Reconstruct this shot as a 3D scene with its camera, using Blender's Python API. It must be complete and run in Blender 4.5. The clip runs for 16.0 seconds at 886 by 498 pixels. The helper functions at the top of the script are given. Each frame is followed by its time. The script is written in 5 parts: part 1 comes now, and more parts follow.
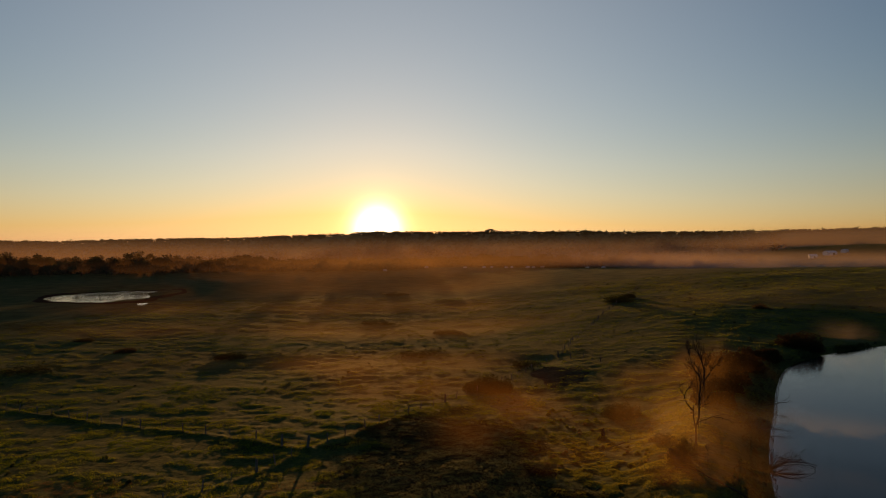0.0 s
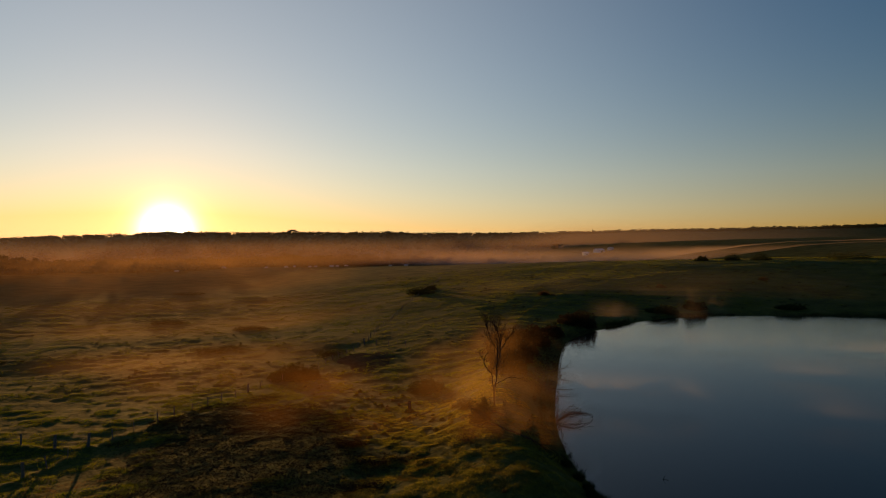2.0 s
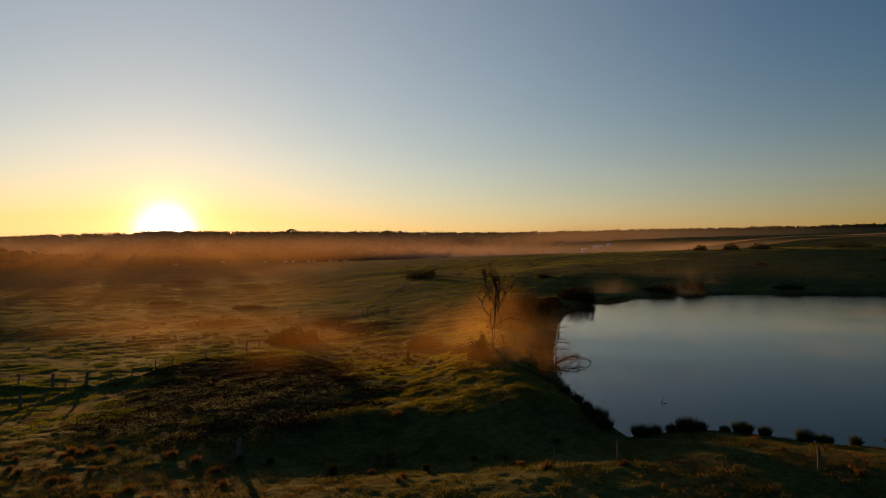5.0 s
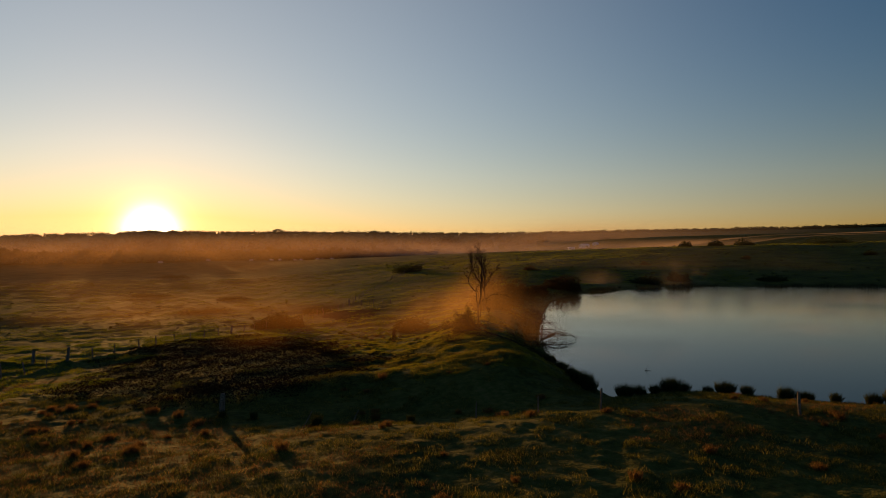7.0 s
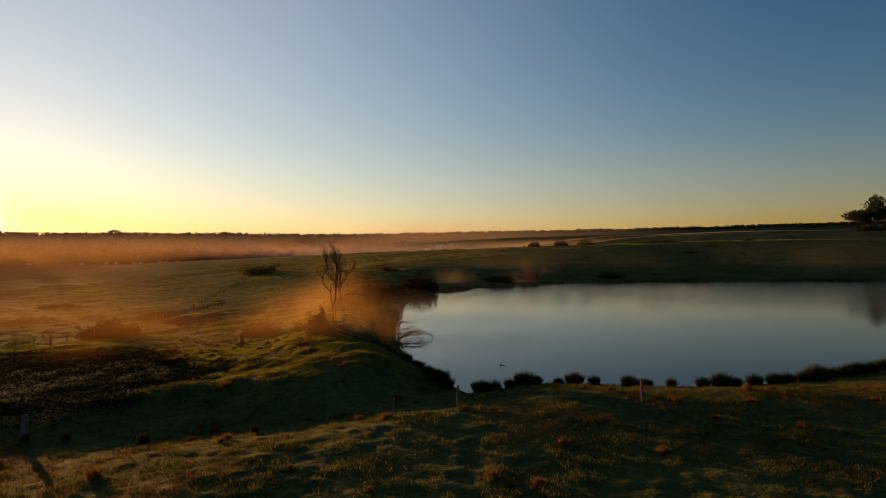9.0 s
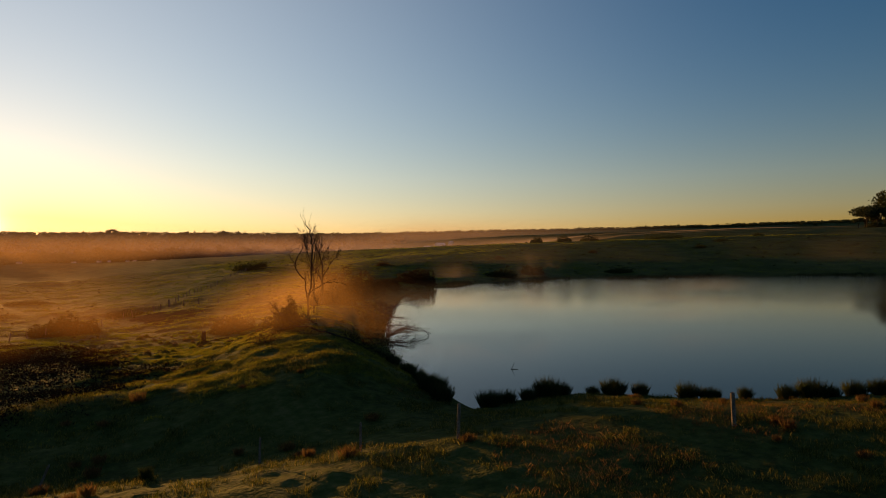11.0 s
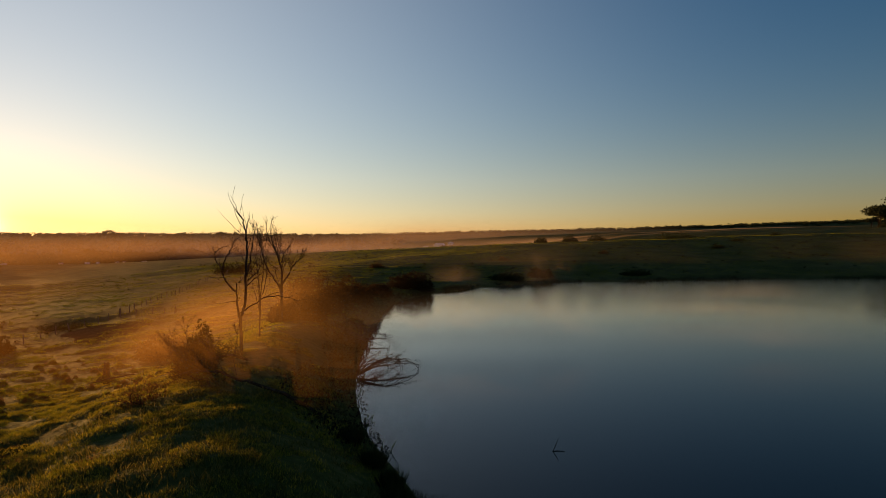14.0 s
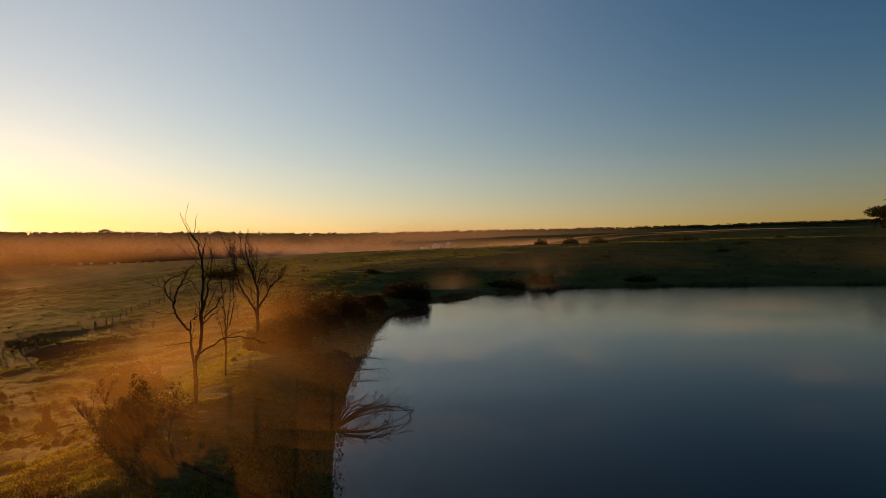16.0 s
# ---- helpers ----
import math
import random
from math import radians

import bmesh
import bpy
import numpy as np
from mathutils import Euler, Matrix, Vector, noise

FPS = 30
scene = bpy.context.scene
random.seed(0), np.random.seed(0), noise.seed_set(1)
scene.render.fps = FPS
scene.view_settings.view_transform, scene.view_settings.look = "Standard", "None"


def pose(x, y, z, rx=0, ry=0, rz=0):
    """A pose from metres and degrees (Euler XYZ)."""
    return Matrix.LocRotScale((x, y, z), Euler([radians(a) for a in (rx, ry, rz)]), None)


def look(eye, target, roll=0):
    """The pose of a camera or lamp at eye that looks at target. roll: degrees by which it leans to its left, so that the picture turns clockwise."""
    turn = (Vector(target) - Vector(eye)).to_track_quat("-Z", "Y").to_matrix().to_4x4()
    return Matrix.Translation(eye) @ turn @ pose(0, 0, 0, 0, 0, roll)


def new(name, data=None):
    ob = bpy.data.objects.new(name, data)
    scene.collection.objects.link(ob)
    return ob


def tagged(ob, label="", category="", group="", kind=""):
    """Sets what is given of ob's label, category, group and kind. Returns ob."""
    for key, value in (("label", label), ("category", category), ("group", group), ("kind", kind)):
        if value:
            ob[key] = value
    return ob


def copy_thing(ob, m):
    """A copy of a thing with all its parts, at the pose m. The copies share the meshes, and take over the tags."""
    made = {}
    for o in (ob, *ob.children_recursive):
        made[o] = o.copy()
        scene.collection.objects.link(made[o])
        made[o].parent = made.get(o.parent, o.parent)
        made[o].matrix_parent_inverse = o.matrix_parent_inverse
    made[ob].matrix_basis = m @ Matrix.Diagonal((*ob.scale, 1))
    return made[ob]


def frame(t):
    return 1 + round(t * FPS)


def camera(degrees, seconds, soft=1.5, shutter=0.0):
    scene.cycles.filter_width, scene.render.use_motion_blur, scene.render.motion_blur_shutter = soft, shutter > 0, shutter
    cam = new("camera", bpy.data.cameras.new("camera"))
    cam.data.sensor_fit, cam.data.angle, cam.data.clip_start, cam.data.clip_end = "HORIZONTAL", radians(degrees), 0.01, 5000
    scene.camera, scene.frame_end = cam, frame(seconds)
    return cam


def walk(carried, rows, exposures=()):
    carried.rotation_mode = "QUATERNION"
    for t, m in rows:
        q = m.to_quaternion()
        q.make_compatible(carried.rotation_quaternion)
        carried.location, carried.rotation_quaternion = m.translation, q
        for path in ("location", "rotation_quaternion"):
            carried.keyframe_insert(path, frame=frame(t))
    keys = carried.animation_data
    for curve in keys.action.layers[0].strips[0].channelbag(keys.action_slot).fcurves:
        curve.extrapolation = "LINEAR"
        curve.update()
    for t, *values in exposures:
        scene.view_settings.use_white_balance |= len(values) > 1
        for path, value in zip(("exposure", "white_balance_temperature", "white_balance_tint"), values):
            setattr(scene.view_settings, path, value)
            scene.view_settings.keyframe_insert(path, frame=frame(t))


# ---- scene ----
# The flight: turns, sinks, turns again, glides on over the dam and rises.
cam = camera(69.8, 16.0, soft=0.7)
METRES, EYE, TILT, LEAN, TURN = 50.0, 21.6, 0.0, 0.0, 0.0
ROWS = [
    (0.0, 0.0, 0.0, 0.0, 0.0, 0.0, -0.0),
    (0.5, -0.0022, 0.0042, -0.0005, -11.96, 0.02, 0.23),
    (1.0, -0.007, 0.0034, -0.0021, -17.52, 0.05, 0.33),
    (1.5, -0.0093, 0.0029, -0.0225, -17.58, 0.07, 0.28),
    (2.0, -0.0102, 0.0015, -0.0578, -17.6, 0.12, 0.28),
    (2.5, -0.0102, 0.0015, -0.093, -17.62, 0.14, 0.27),
    (3.0, -0.0102, 0.0014, -0.128, -17.64, 0.17, 0.25),
    (3.5, -0.01, 0.0013, -0.154, -17.66, 0.2, 0.24),
    (5.3, -0.0094, 0.0012, -0.192, -17.7, 0.27, 0.2),
    (5.5, -0.0092, 0.0011, -0.1982, -17.71, 0.28, 0.19),
    (6.0, -0.0096, 0.002, -0.2186, -17.73, 0.32, 0.14),
    (6.5, -0.01, 0.002, -0.2367, -17.73, 0.35, 0.12),
    (7.0, -0.0069, 0.0009, -0.2386, -18.83, 0.35, 0.17),
    (7.5, -0.0061, 0.0022, -0.2399, -30.33, 0.4, 0.52),
    (8.0, -0.0065, 0.0025, -0.2404, -31.58, 0.39, 0.53),
    (8.5, -0.0015, 0.0098, -0.2407, -31.58, 0.39, 0.54),
    (9.0, 0.0122, 0.0314, -0.2461, -31.59, 0.41, 0.53),
    (11.5, 0.156, 0.2559, -0.2825, -31.61, 0.35, 0.67),
    (12.0, 0.1762, 0.2883, -0.283, -31.59, 0.33, 0.66),
    (12.5, 0.2055, 0.3347, -0.282, -31.57, 0.31, 0.67),
    (13.0, 0.2416, 0.3912, -0.2822, -31.57, 0.36, 0.76),
    (13.5, 0.2816, 0.4528, -0.2821, -31.57, 0.49, 0.86),
    (14.0, 0.3152, 0.5062, -0.2799, -31.63, 0.44, 0.69),
    (14.5, 0.3482, 0.5573, -0.2795, -31.64, 0.45, 0.77),
    (15.0, 0.3741, 0.5973, -0.276, -31.67, 0.46, 0.76),
    (15.5, 0.3807, 0.6107, -0.2635, -31.75, 0.4, 0.7),
    (16.0, 0.3828, 0.6119, -0.2485, -31.79, 0.35, 0.64),
]
walk(cam, [(t, pose(0, 0, EYE, TILT, LEAN, TURN) @ pose(METRES * x, METRES * y, METRES * z, 90 + pitch, roll, yaw)) for t, x, y, z, yaw, pitch, roll in ROWS],
     exposures=[(0.0, -0.26, 7550, 13), (1.0, -0.1, 7500, 13), (7.4, -0.1, 7500, 13), (8.4, 0.18, 7380, 13), (9.0, 0.24, 7380, 13), (13.0, 0.24, 7400, 13), (15.0, 0.15, 7600, 14), (16.0, 0.12, 7600, 14)])

# ---- light: a low sun just over the far hills, and the sky ----
SUN_AZ, SUN_EL = radians(-5.9), radians(2.6)
SUN = Vector((math.sin(SUN_AZ) * math.cos(SUN_EL), math.cos(SUN_AZ) * math.cos(SUN_EL), math.sin(SUN_EL)))
lamp = bpy.data.lights.new("sun", "SUN")
lamp.energy, lamp.angle, lamp.color = 7.0, radians(0.6), (1.0, 0.52, 0.15)
new("sun", lamp).matrix_world = look(SUN * 300, (0, 0, 0))

scene.cycles.transparent_max_bounces = 72
world = bpy.data.worlds.new("dawn_sky")
scene.world = world
world.use_nodes = True
wn, wl = world.node_tree.nodes, world.node_tree.links
wn.clear()


def wnode(kind, **sets):
    n = wn.new(kind)
    for k, v in sets.items():
        n.inputs[int(k[1:])].default_value = v
    return n


sky = wn.new("ShaderNodeTexSky")
sky.sky_type, sky.sun_disc = "NISHITA", False
sky.sun_elevation, sky.sun_rotation = SUN_EL, SUN_AZ
sky.altitude, sky.air_density, sky.dust_density, sky.ozone_density = 50, 1.0, 0.12, 2.3
coord = wn.new("ShaderNodeTexCoord")
dot = wn.new("ShaderNodeVectorMath")
dot.operation = "DOT_PRODUCT"
wl.new(coord.outputs["Generated"], dot.inputs[0])
GLARE_EL = radians(1.8)
dot.inputs[1].default_value = (math.sin(SUN_AZ) * math.cos(GLARE_EL), math.cos(SUN_AZ) * math.cos(GLARE_EL), math.sin(GLARE_EL))
clamp = wn.new("ShaderNodeClamp")
wl.new(dot.outputs["Value"], clamp.inputs[0])
total = None
# the sun's own glare: a white heart, a yellow ring, a broad warm halo
for power, colour, amount in ((2600, (1.0, 0.92, 0.75), 5.0), (600, (1.0, 0.72, 0.3), 0.5), (60, (1.0, 0.78, 0.42), 0.04), (14, (1.0, 1.05, 0.7), 0.03), (4, (0.98, 0.99, 0.87), 0.355)):
    p = wn.new("ShaderNodeMath")
    p.operation = "POWER"
    wl.new(clamp.outputs[0], p.inputs[0])
    p.inputs[1].default_value = power
    bg = wn.new("ShaderNodeBackground")
    bg.inputs["Color"].default_value = (*colour, 1)
    s = wn.new("ShaderNodeMath")
    s.operation = "MULTIPLY"
    wl.new(p.outputs[0], s.inputs[0])
    s.inputs[1].default_value = amount
    wl.new(s.outputs[0], bg.inputs["Strength"])
    if total is None:
        total = bg
    else:
        add = wn.new("ShaderNodeAddShader")
        wl.new(total.outputs[0], add.inputs[0])
        wl.new(bg.outputs[0], add.inputs[1])
        total = add
# dawn glow low along the horizon, strongest towards the sun
low = wn.new("ShaderNodeSeparateXYZ")
wl.new(coord.outputs["Generated"], low.inputs[0])


def wmath(op, a, b):
    n = wn.new("ShaderNodeMath")
    n.operation = op
    for i, v in enumerate((a, b)):
        if isinstance(v, (int, float)):
            n.inputs[i].default_value = v
        else:
            wl.new(v, n.inputs[i])
    return n.outputs[0]


rim = wmath("POWER", wmath("SUBTRACT", 1.0, wmath("ABSOLUTE", low.outputs["Z"], 0)), 15.0)
toward = wmath("POWER", wmath("MULTIPLY_ADD", dot.outputs["Value"], 0.5), 3.0)
toward.node.inputs[0].links[0].from_node.inputs[2].default_value = 0.5
bg = wn.new("ShaderNodeBackground")
bg.inputs["Color"].default_value = (1.0, 0.5, 0.32, 1)
wl.new(wmath("MULTIPLY", wmath("MULTIPLY", rim, toward), 0.3), bg.inputs["Strength"])
add = wn.new("ShaderNodeAddShader")
wl.new(total.outputs[0], add.inputs[0])
wl.new(bg.outputs[0], add.inputs[1])
total = add
bg = wn.new("ShaderNodeBackground")
bg.inputs["Strength"].default_value = 0.145
cast = wn.new("ShaderNodeVectorMath")
cast.operation = "MULTIPLY"
wl.new(sky.outputs[0], cast.inputs[0])
air = wn.new("ShaderNodeMix")
air.data_type = "VECTOR"
air.inputs[4].default_value, air.inputs[5].default_value = (1.05, 0.975, 1.09), (0.66, 0.62, 0.9)
wl.new(rim, air.inputs[0])
# the low air turns yellow towards the sun
amber = wn.new("ShaderNodeMix")
amber.data_type = "VECTOR"
amber.inputs[4].default_value, amber.inputs[5].default_value = (0.66, 0.62, 0.9), (0.72, 0.57, 0.38)
wl.new(wmath("POWER", clamp.outputs[0], 7.0), amber.inputs[0])
wl.new(amber.outputs[1], air.inputs[5])
wl.new(air.outputs[1], cast.inputs[1])
depth = wn.new("ShaderNodeHueSaturation")
depth.inputs["Saturation"].default_value = 1.32
wl.new(cast.outputs[0], depth.inputs["Color"])
wl.new(depth.outputs[0], bg.inputs["Color"])
add = wn.new("ShaderNodeAddShader")
wl.new(total.outputs[0], add.inputs[0])
wl.new(bg.outputs[0], add.inputs[1])
out = wn.new("ShaderNodeOutputWorld")
wl.new(add.outputs[0], out.inputs["Surface"])


# ---- materials ----
def material(name, colours, scales=(0.6, 6.0), rough=0.9, bump=0.0, bump_scale=20.0, through_light=0.0, island=0.0, spec=0.0, swell=0.0):
    """Colours from dark to light, mixed by noise at two scales; through_light: share of light let through (leaves)."""
    m = bpy.data.materials.new(name)
    m.use_nodes = True
    n, l = m.node_tree.nodes, m.node_tree.links
    b = n["Principled BSDF"]
    tc = n.new("ShaderNodeTexCoord")
    n1, n2 = n.new("ShaderNodeTexNoise"), n.new("ShaderNodeTexNoise")
    for t, s in ((n1, scales[0]), (n2, scales[1])):
        t.inputs["Scale"].default_value, t.inputs["Detail"].default_value, t.inputs["Roughness"].default_value = s, 5, 0.6
        l.new(tc.outputs["Object"], t.inputs["Vector"])
    mix = n.new("ShaderNodeMath")
    mix.operation = "ADD"
    l.new(n1.outputs["Fac"], mix.inputs[0])
    l.new(n2.outputs["Fac"], mix.inputs[1])
    last = mix
    if island:
        geo = n.new("ShaderNodeNewGeometry")
        k = n.new("ShaderNodeMath")
        k.operation = "MULTIPLY_ADD"
        l.new(geo.outputs["Random Per Island"], k.inputs[0])
        k.inputs[1].default_value = island
        l.new(mix.outputs[0], k.inputs[2])
        last = k
    half = n.new("ShaderNodeMapRange")
    half.inputs["From Min"].default_value, half.inputs["From Max"].default_value = 0.75, 1.25 + island
    l.new(last.outputs[0], half.inputs["Value"])
    ramp = n.new("ShaderNodeValToRGB")
    while len(ramp.color_ramp.elements) < len(colours):
        ramp.color_ramp.elements.new(0.5)
    for i, c in enumerate(colours):
        ramp.color_ramp.elements[i].position = i / (len(colours) - 1)
        ramp.color_ramp.elements[i].color = (*c, 1)
    l.new(half.outputs[0], ramp.inputs[0])
    l.new(ramp.outputs[0], b.inputs["Base Color"])
    b.inputs["Roughness"].default_value = rough
    b.inputs["Specular IOR Level"].default_value = spec
    if bump:
        n3 = n.new("ShaderNodeTexNoise")
        n3.inputs["Scale"].default_value, n3.inputs["Detail"].default_value = bump_scale, 6
        l.new(tc.outputs["Object"], n3.inputs["Vector"])
        bp = n.new("ShaderNodeBump")
        bp.inputs["Strength"].default_value, bp.inputs["Distance"].default_value = 1.0, bump
        l.new(n3.outputs["Fac"], bp.inputs["Height"])
        l.new(bp.outputs[0], b.inputs["Normal"])
        if swell:
            n4 = n.new("ShaderNodeTexNoise")
            n4.inputs["Scale"].default_value, n4.inputs["Detail"].default_value = 0.95, 4
            l.new(tc.outputs["Object"], n4.inputs["Vector"])
            bq = n.new("ShaderNodeBump")
            bq.inputs["Strength"].default_value, bq.inputs["Distance"].default_value = 1.0, swell
            l.new(n4.outputs["Fac"], bq.inputs["Height"])
            l.new(bq.outputs[0], bp.inputs["Normal"])
    if through_light:
        tr = n.new("ShaderNodeBsdfTranslucent")
        l.new(ramp.outputs[0], tr.inputs["Color"])
        ms = n.new("ShaderNodeMixShader")
        ms.inputs[0].default_value = through_light
        l.new(b.outputs[0], ms.inputs[1])
        l.new(tr.outputs[0], ms.inputs[2])
        l.new(ms.outputs[0], n["Material Output"].inputs["Surface"])
    return m


M_GROUND = material("pasture", ((0.03, 0.034, 0.008), (0.052, 0.056, 0.013), (0.074, 0.076, 0.017), (0.108, 0.096, 0.03)), (0.11, 2.2), 0.95, 0.1, 5.0, spec=0.02, swell=0.14)
M_GRASS = material("grass_blades", ((0.05, 0.08, 0.005), (0.125, 0.15, 0.011), (0.28, 0.24, 0.03)), (0.08, 2.0), 0.7, through_light=0.55, island=0.7)
M_TURF = material("rank_turf", ((0.024, 0.034, 0.006), (0.07, 0.074, 0.015), (0.24, 0.18, 0.045)), (0.15, 2.0), 0.8, through_light=0.5, island=1.1)
# Brighter, golden copy of the grass; its colour imitates low sun on the dam.
M_SUNLIT_GRASS = material("sunlit_grass", ((0.06, 0.085, 0.008), (0.17, 0.16, 0.018), (0.38, 0.29, 0.05)), (0.25, 2.5), 0.7, through_light=0.55, island=0.9)
M_DRY = material("dry_grass", ((0.07, 0.045, 0.018), (0.14, 0.09, 0.035), (0.22, 0.145, 0.06)), (0.2, 2.0), 0.8, through_light=0.4, island=0.5)
M_RUST = material("rusty_grass", ((0.045, 0.026, 0.01), (0.115, 0.064, 0.024), (0.22, 0.13, 0.045)), (0.3, 3.0), 0.8, through_light=0.6, island=0.6)
M_RUSH = material("rush", ((0.014, 0.02, 0.008), (0.035, 0.045, 0.014), (0.07, 0.06, 0.02)), (0.5, 4.0), 0.7, through_light=0.25, island=0.5)
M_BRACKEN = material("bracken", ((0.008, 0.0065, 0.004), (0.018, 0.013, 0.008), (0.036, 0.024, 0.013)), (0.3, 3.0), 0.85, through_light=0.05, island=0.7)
M_LEAF = material("bush_leaves", ((0.012, 0.018, 0.006), (0.03, 0.036, 0.011), (0.06, 0.055, 0.018)), (0.3, 3.0), 0.7, through_light=0.3, island=0.5)
M_BROWN_LEAF = material("brown_leaves", ((0.04, 0.024, 0.01), (0.09, 0.052, 0.02), (0.17, 0.1, 0.04)), (0.3, 3.0), 0.8, through_light=0.35, island=0.5)
M_OLIVE = material("olive_leaves", ((0.03, 0.026, 0.008), (0.07, 0.056, 0.016), (0.12, 0.09, 0.028)), (0.3, 3.0), 0.7, through_light=0.35, island=0.5)
M_SCRUB = material("scrub_leaves", ((0.018, 0.012, 0.006), (0.04, 0.025, 0.012), (0.075, 0.046, 0.02)), (0.3, 3.0), 0.8, through_light=0.25, island=0.5)
M_GUM = material("gum_leaves", ((0.02, 0.026, 0.012), (0.04, 0.046, 0.02), (0.07, 0.07, 0.03)), (0.1, 0.6), 0.8, through_light=0.2, island=0.5)
M_BARK = material("dead_wood", ((0.018, 0.013, 0.01), (0.04, 0.03, 0.023), (0.08, 0.065, 0.052)), (0.8, 9.0), 0.9, 0.02, 30.0)
M_POST = material("weathered_post", ((0.06, 0.048, 0.038), (0.13, 0.11, 0.09), (0.22, 0.19, 0.16)), (1.0, 14.0), 0.9, 0.01, 40.0)
M_WIRE = material("fence_wire", ((0.12, 0.11, 0.1), (0.25, 0.23, 0.2)), (1.0, 9.0), 0.5)
M_MUD = material("mud", ((0.022, 0.017, 0.011), (0.05, 0.036, 0.022)), (0.3, 3.0), 0.7, 0.05, 3.0)
M_DIRT = material("trampled_dirt", ((0.035, 0.027, 0.015), (0.055, 0.042, 0.023), (0.08, 0.06, 0.032)), (0.3, 2.5), 0.95, 0.08, 4.0)
M_WHITE = material("caravan_shell", ((0.62, 0.62, 0.6), (0.8, 0.8, 0.78)), (0.5, 4.0), 0.35)
M_PANE = material("dark_pane", ((0.02, 0.02, 0.025), (0.05, 0.05, 0.06)), (1.0, 4.0), 0.1, spec=0.5)
M_RUBBER = material("rubber", ((0.015, 0.015, 0.015), (0.03, 0.03, 0.03)), (1.0, 8.0), 0.8)
M_BRICK = material("tower_stone", ((0.2, 0.17, 0.14), (0.32, 0.28, 0.24)), (0.2, 2.0), 0.9)


def water_material(name, calm, rippled, far=0.0):
    m = bpy.data.materials.new(name)
    m.use_nodes = True
    n, l = m.node_tree.nodes, m.node_tree.links
    b = n["Principled BSDF"]
    b.inputs["Base Color"].default_value = (0.014, 0.012, 0.009, 1)
    b.inputs["Roughness"].default_value = 0.015
    b.inputs["IOR"].default_value = 1.33
    b.inputs["Specular IOR Level"].default_value = 0.25
    tc = n.new("ShaderNodeTexCoord")
    big, fine = n.new("ShaderNodeTexNoise"), n.new("ShaderNodeTexNoise")
    for t, s, d in ((big, 0.045, 3), (fine, 2.2, 3)):
        t.inputs["Scale"].default_value, t.inputs["Detail"].default_value = s, d
        l.new(tc.outputs["Object"], t.inputs["Vector"])
    patch = n.new("ShaderNodeMapRange")
    patch.inputs["From Min"].default_value, patch.inputs["From Max"].default_value = 0.42, 0.68
    patch.inputs["To Min"].default_value, patch.inputs["To Max"].default_value = calm, rippled
    l.new(big.outputs["Fac"], patch.inputs["Value"])
    # the open far end lies ruffled by the air
    along = n.new("ShaderNodeVectorMath")
    along.operation = "DOT_PRODUCT"
    l.new(tc.outputs["Object"], along.inputs[0])
    along.inputs[1].default_value = (0.69, 0.72, 0)
    ruffle = n.new("ShaderNodeMapRange")
    ruffle.inputs["From Min"].default_value, ruffle.inputs["From Max"].default_value = 85, 150
    ruffle.inputs["To Min"].default_value, ruffle.inputs["To Max"].default_value = 0.0, far
    l.new(along.outputs["Value"], ruffle.inputs["Value"])
    amount = n.new("ShaderNodeMath")
    l.new(patch.outputs[0], amount.inputs[0])
    l.new(ruffle.outputs[0], amount.inputs[1])
    h = n.new("ShaderNodeMath")
    h.operation = "MULTIPLY"
    l.new(fine.outputs["Fac"], h.inputs[0])
    l.new(amount.outputs[0], h.inputs[1])
    bp = n.new("ShaderNodeBump")
    bp.inputs["Strength"].default_value, bp.inputs["Distance"].default_value = 1.0, 1.0
    l.new(h.outputs[0], bp.inputs["Height"])
    l.new(bp.outputs[0], b.inputs["Normal"])
    return m


M_WATER = water_material("pond_water", 0.0015, 0.004, 0.022)
M_SHALLOW = water_material("shallow_water", 0.015, 0.035)


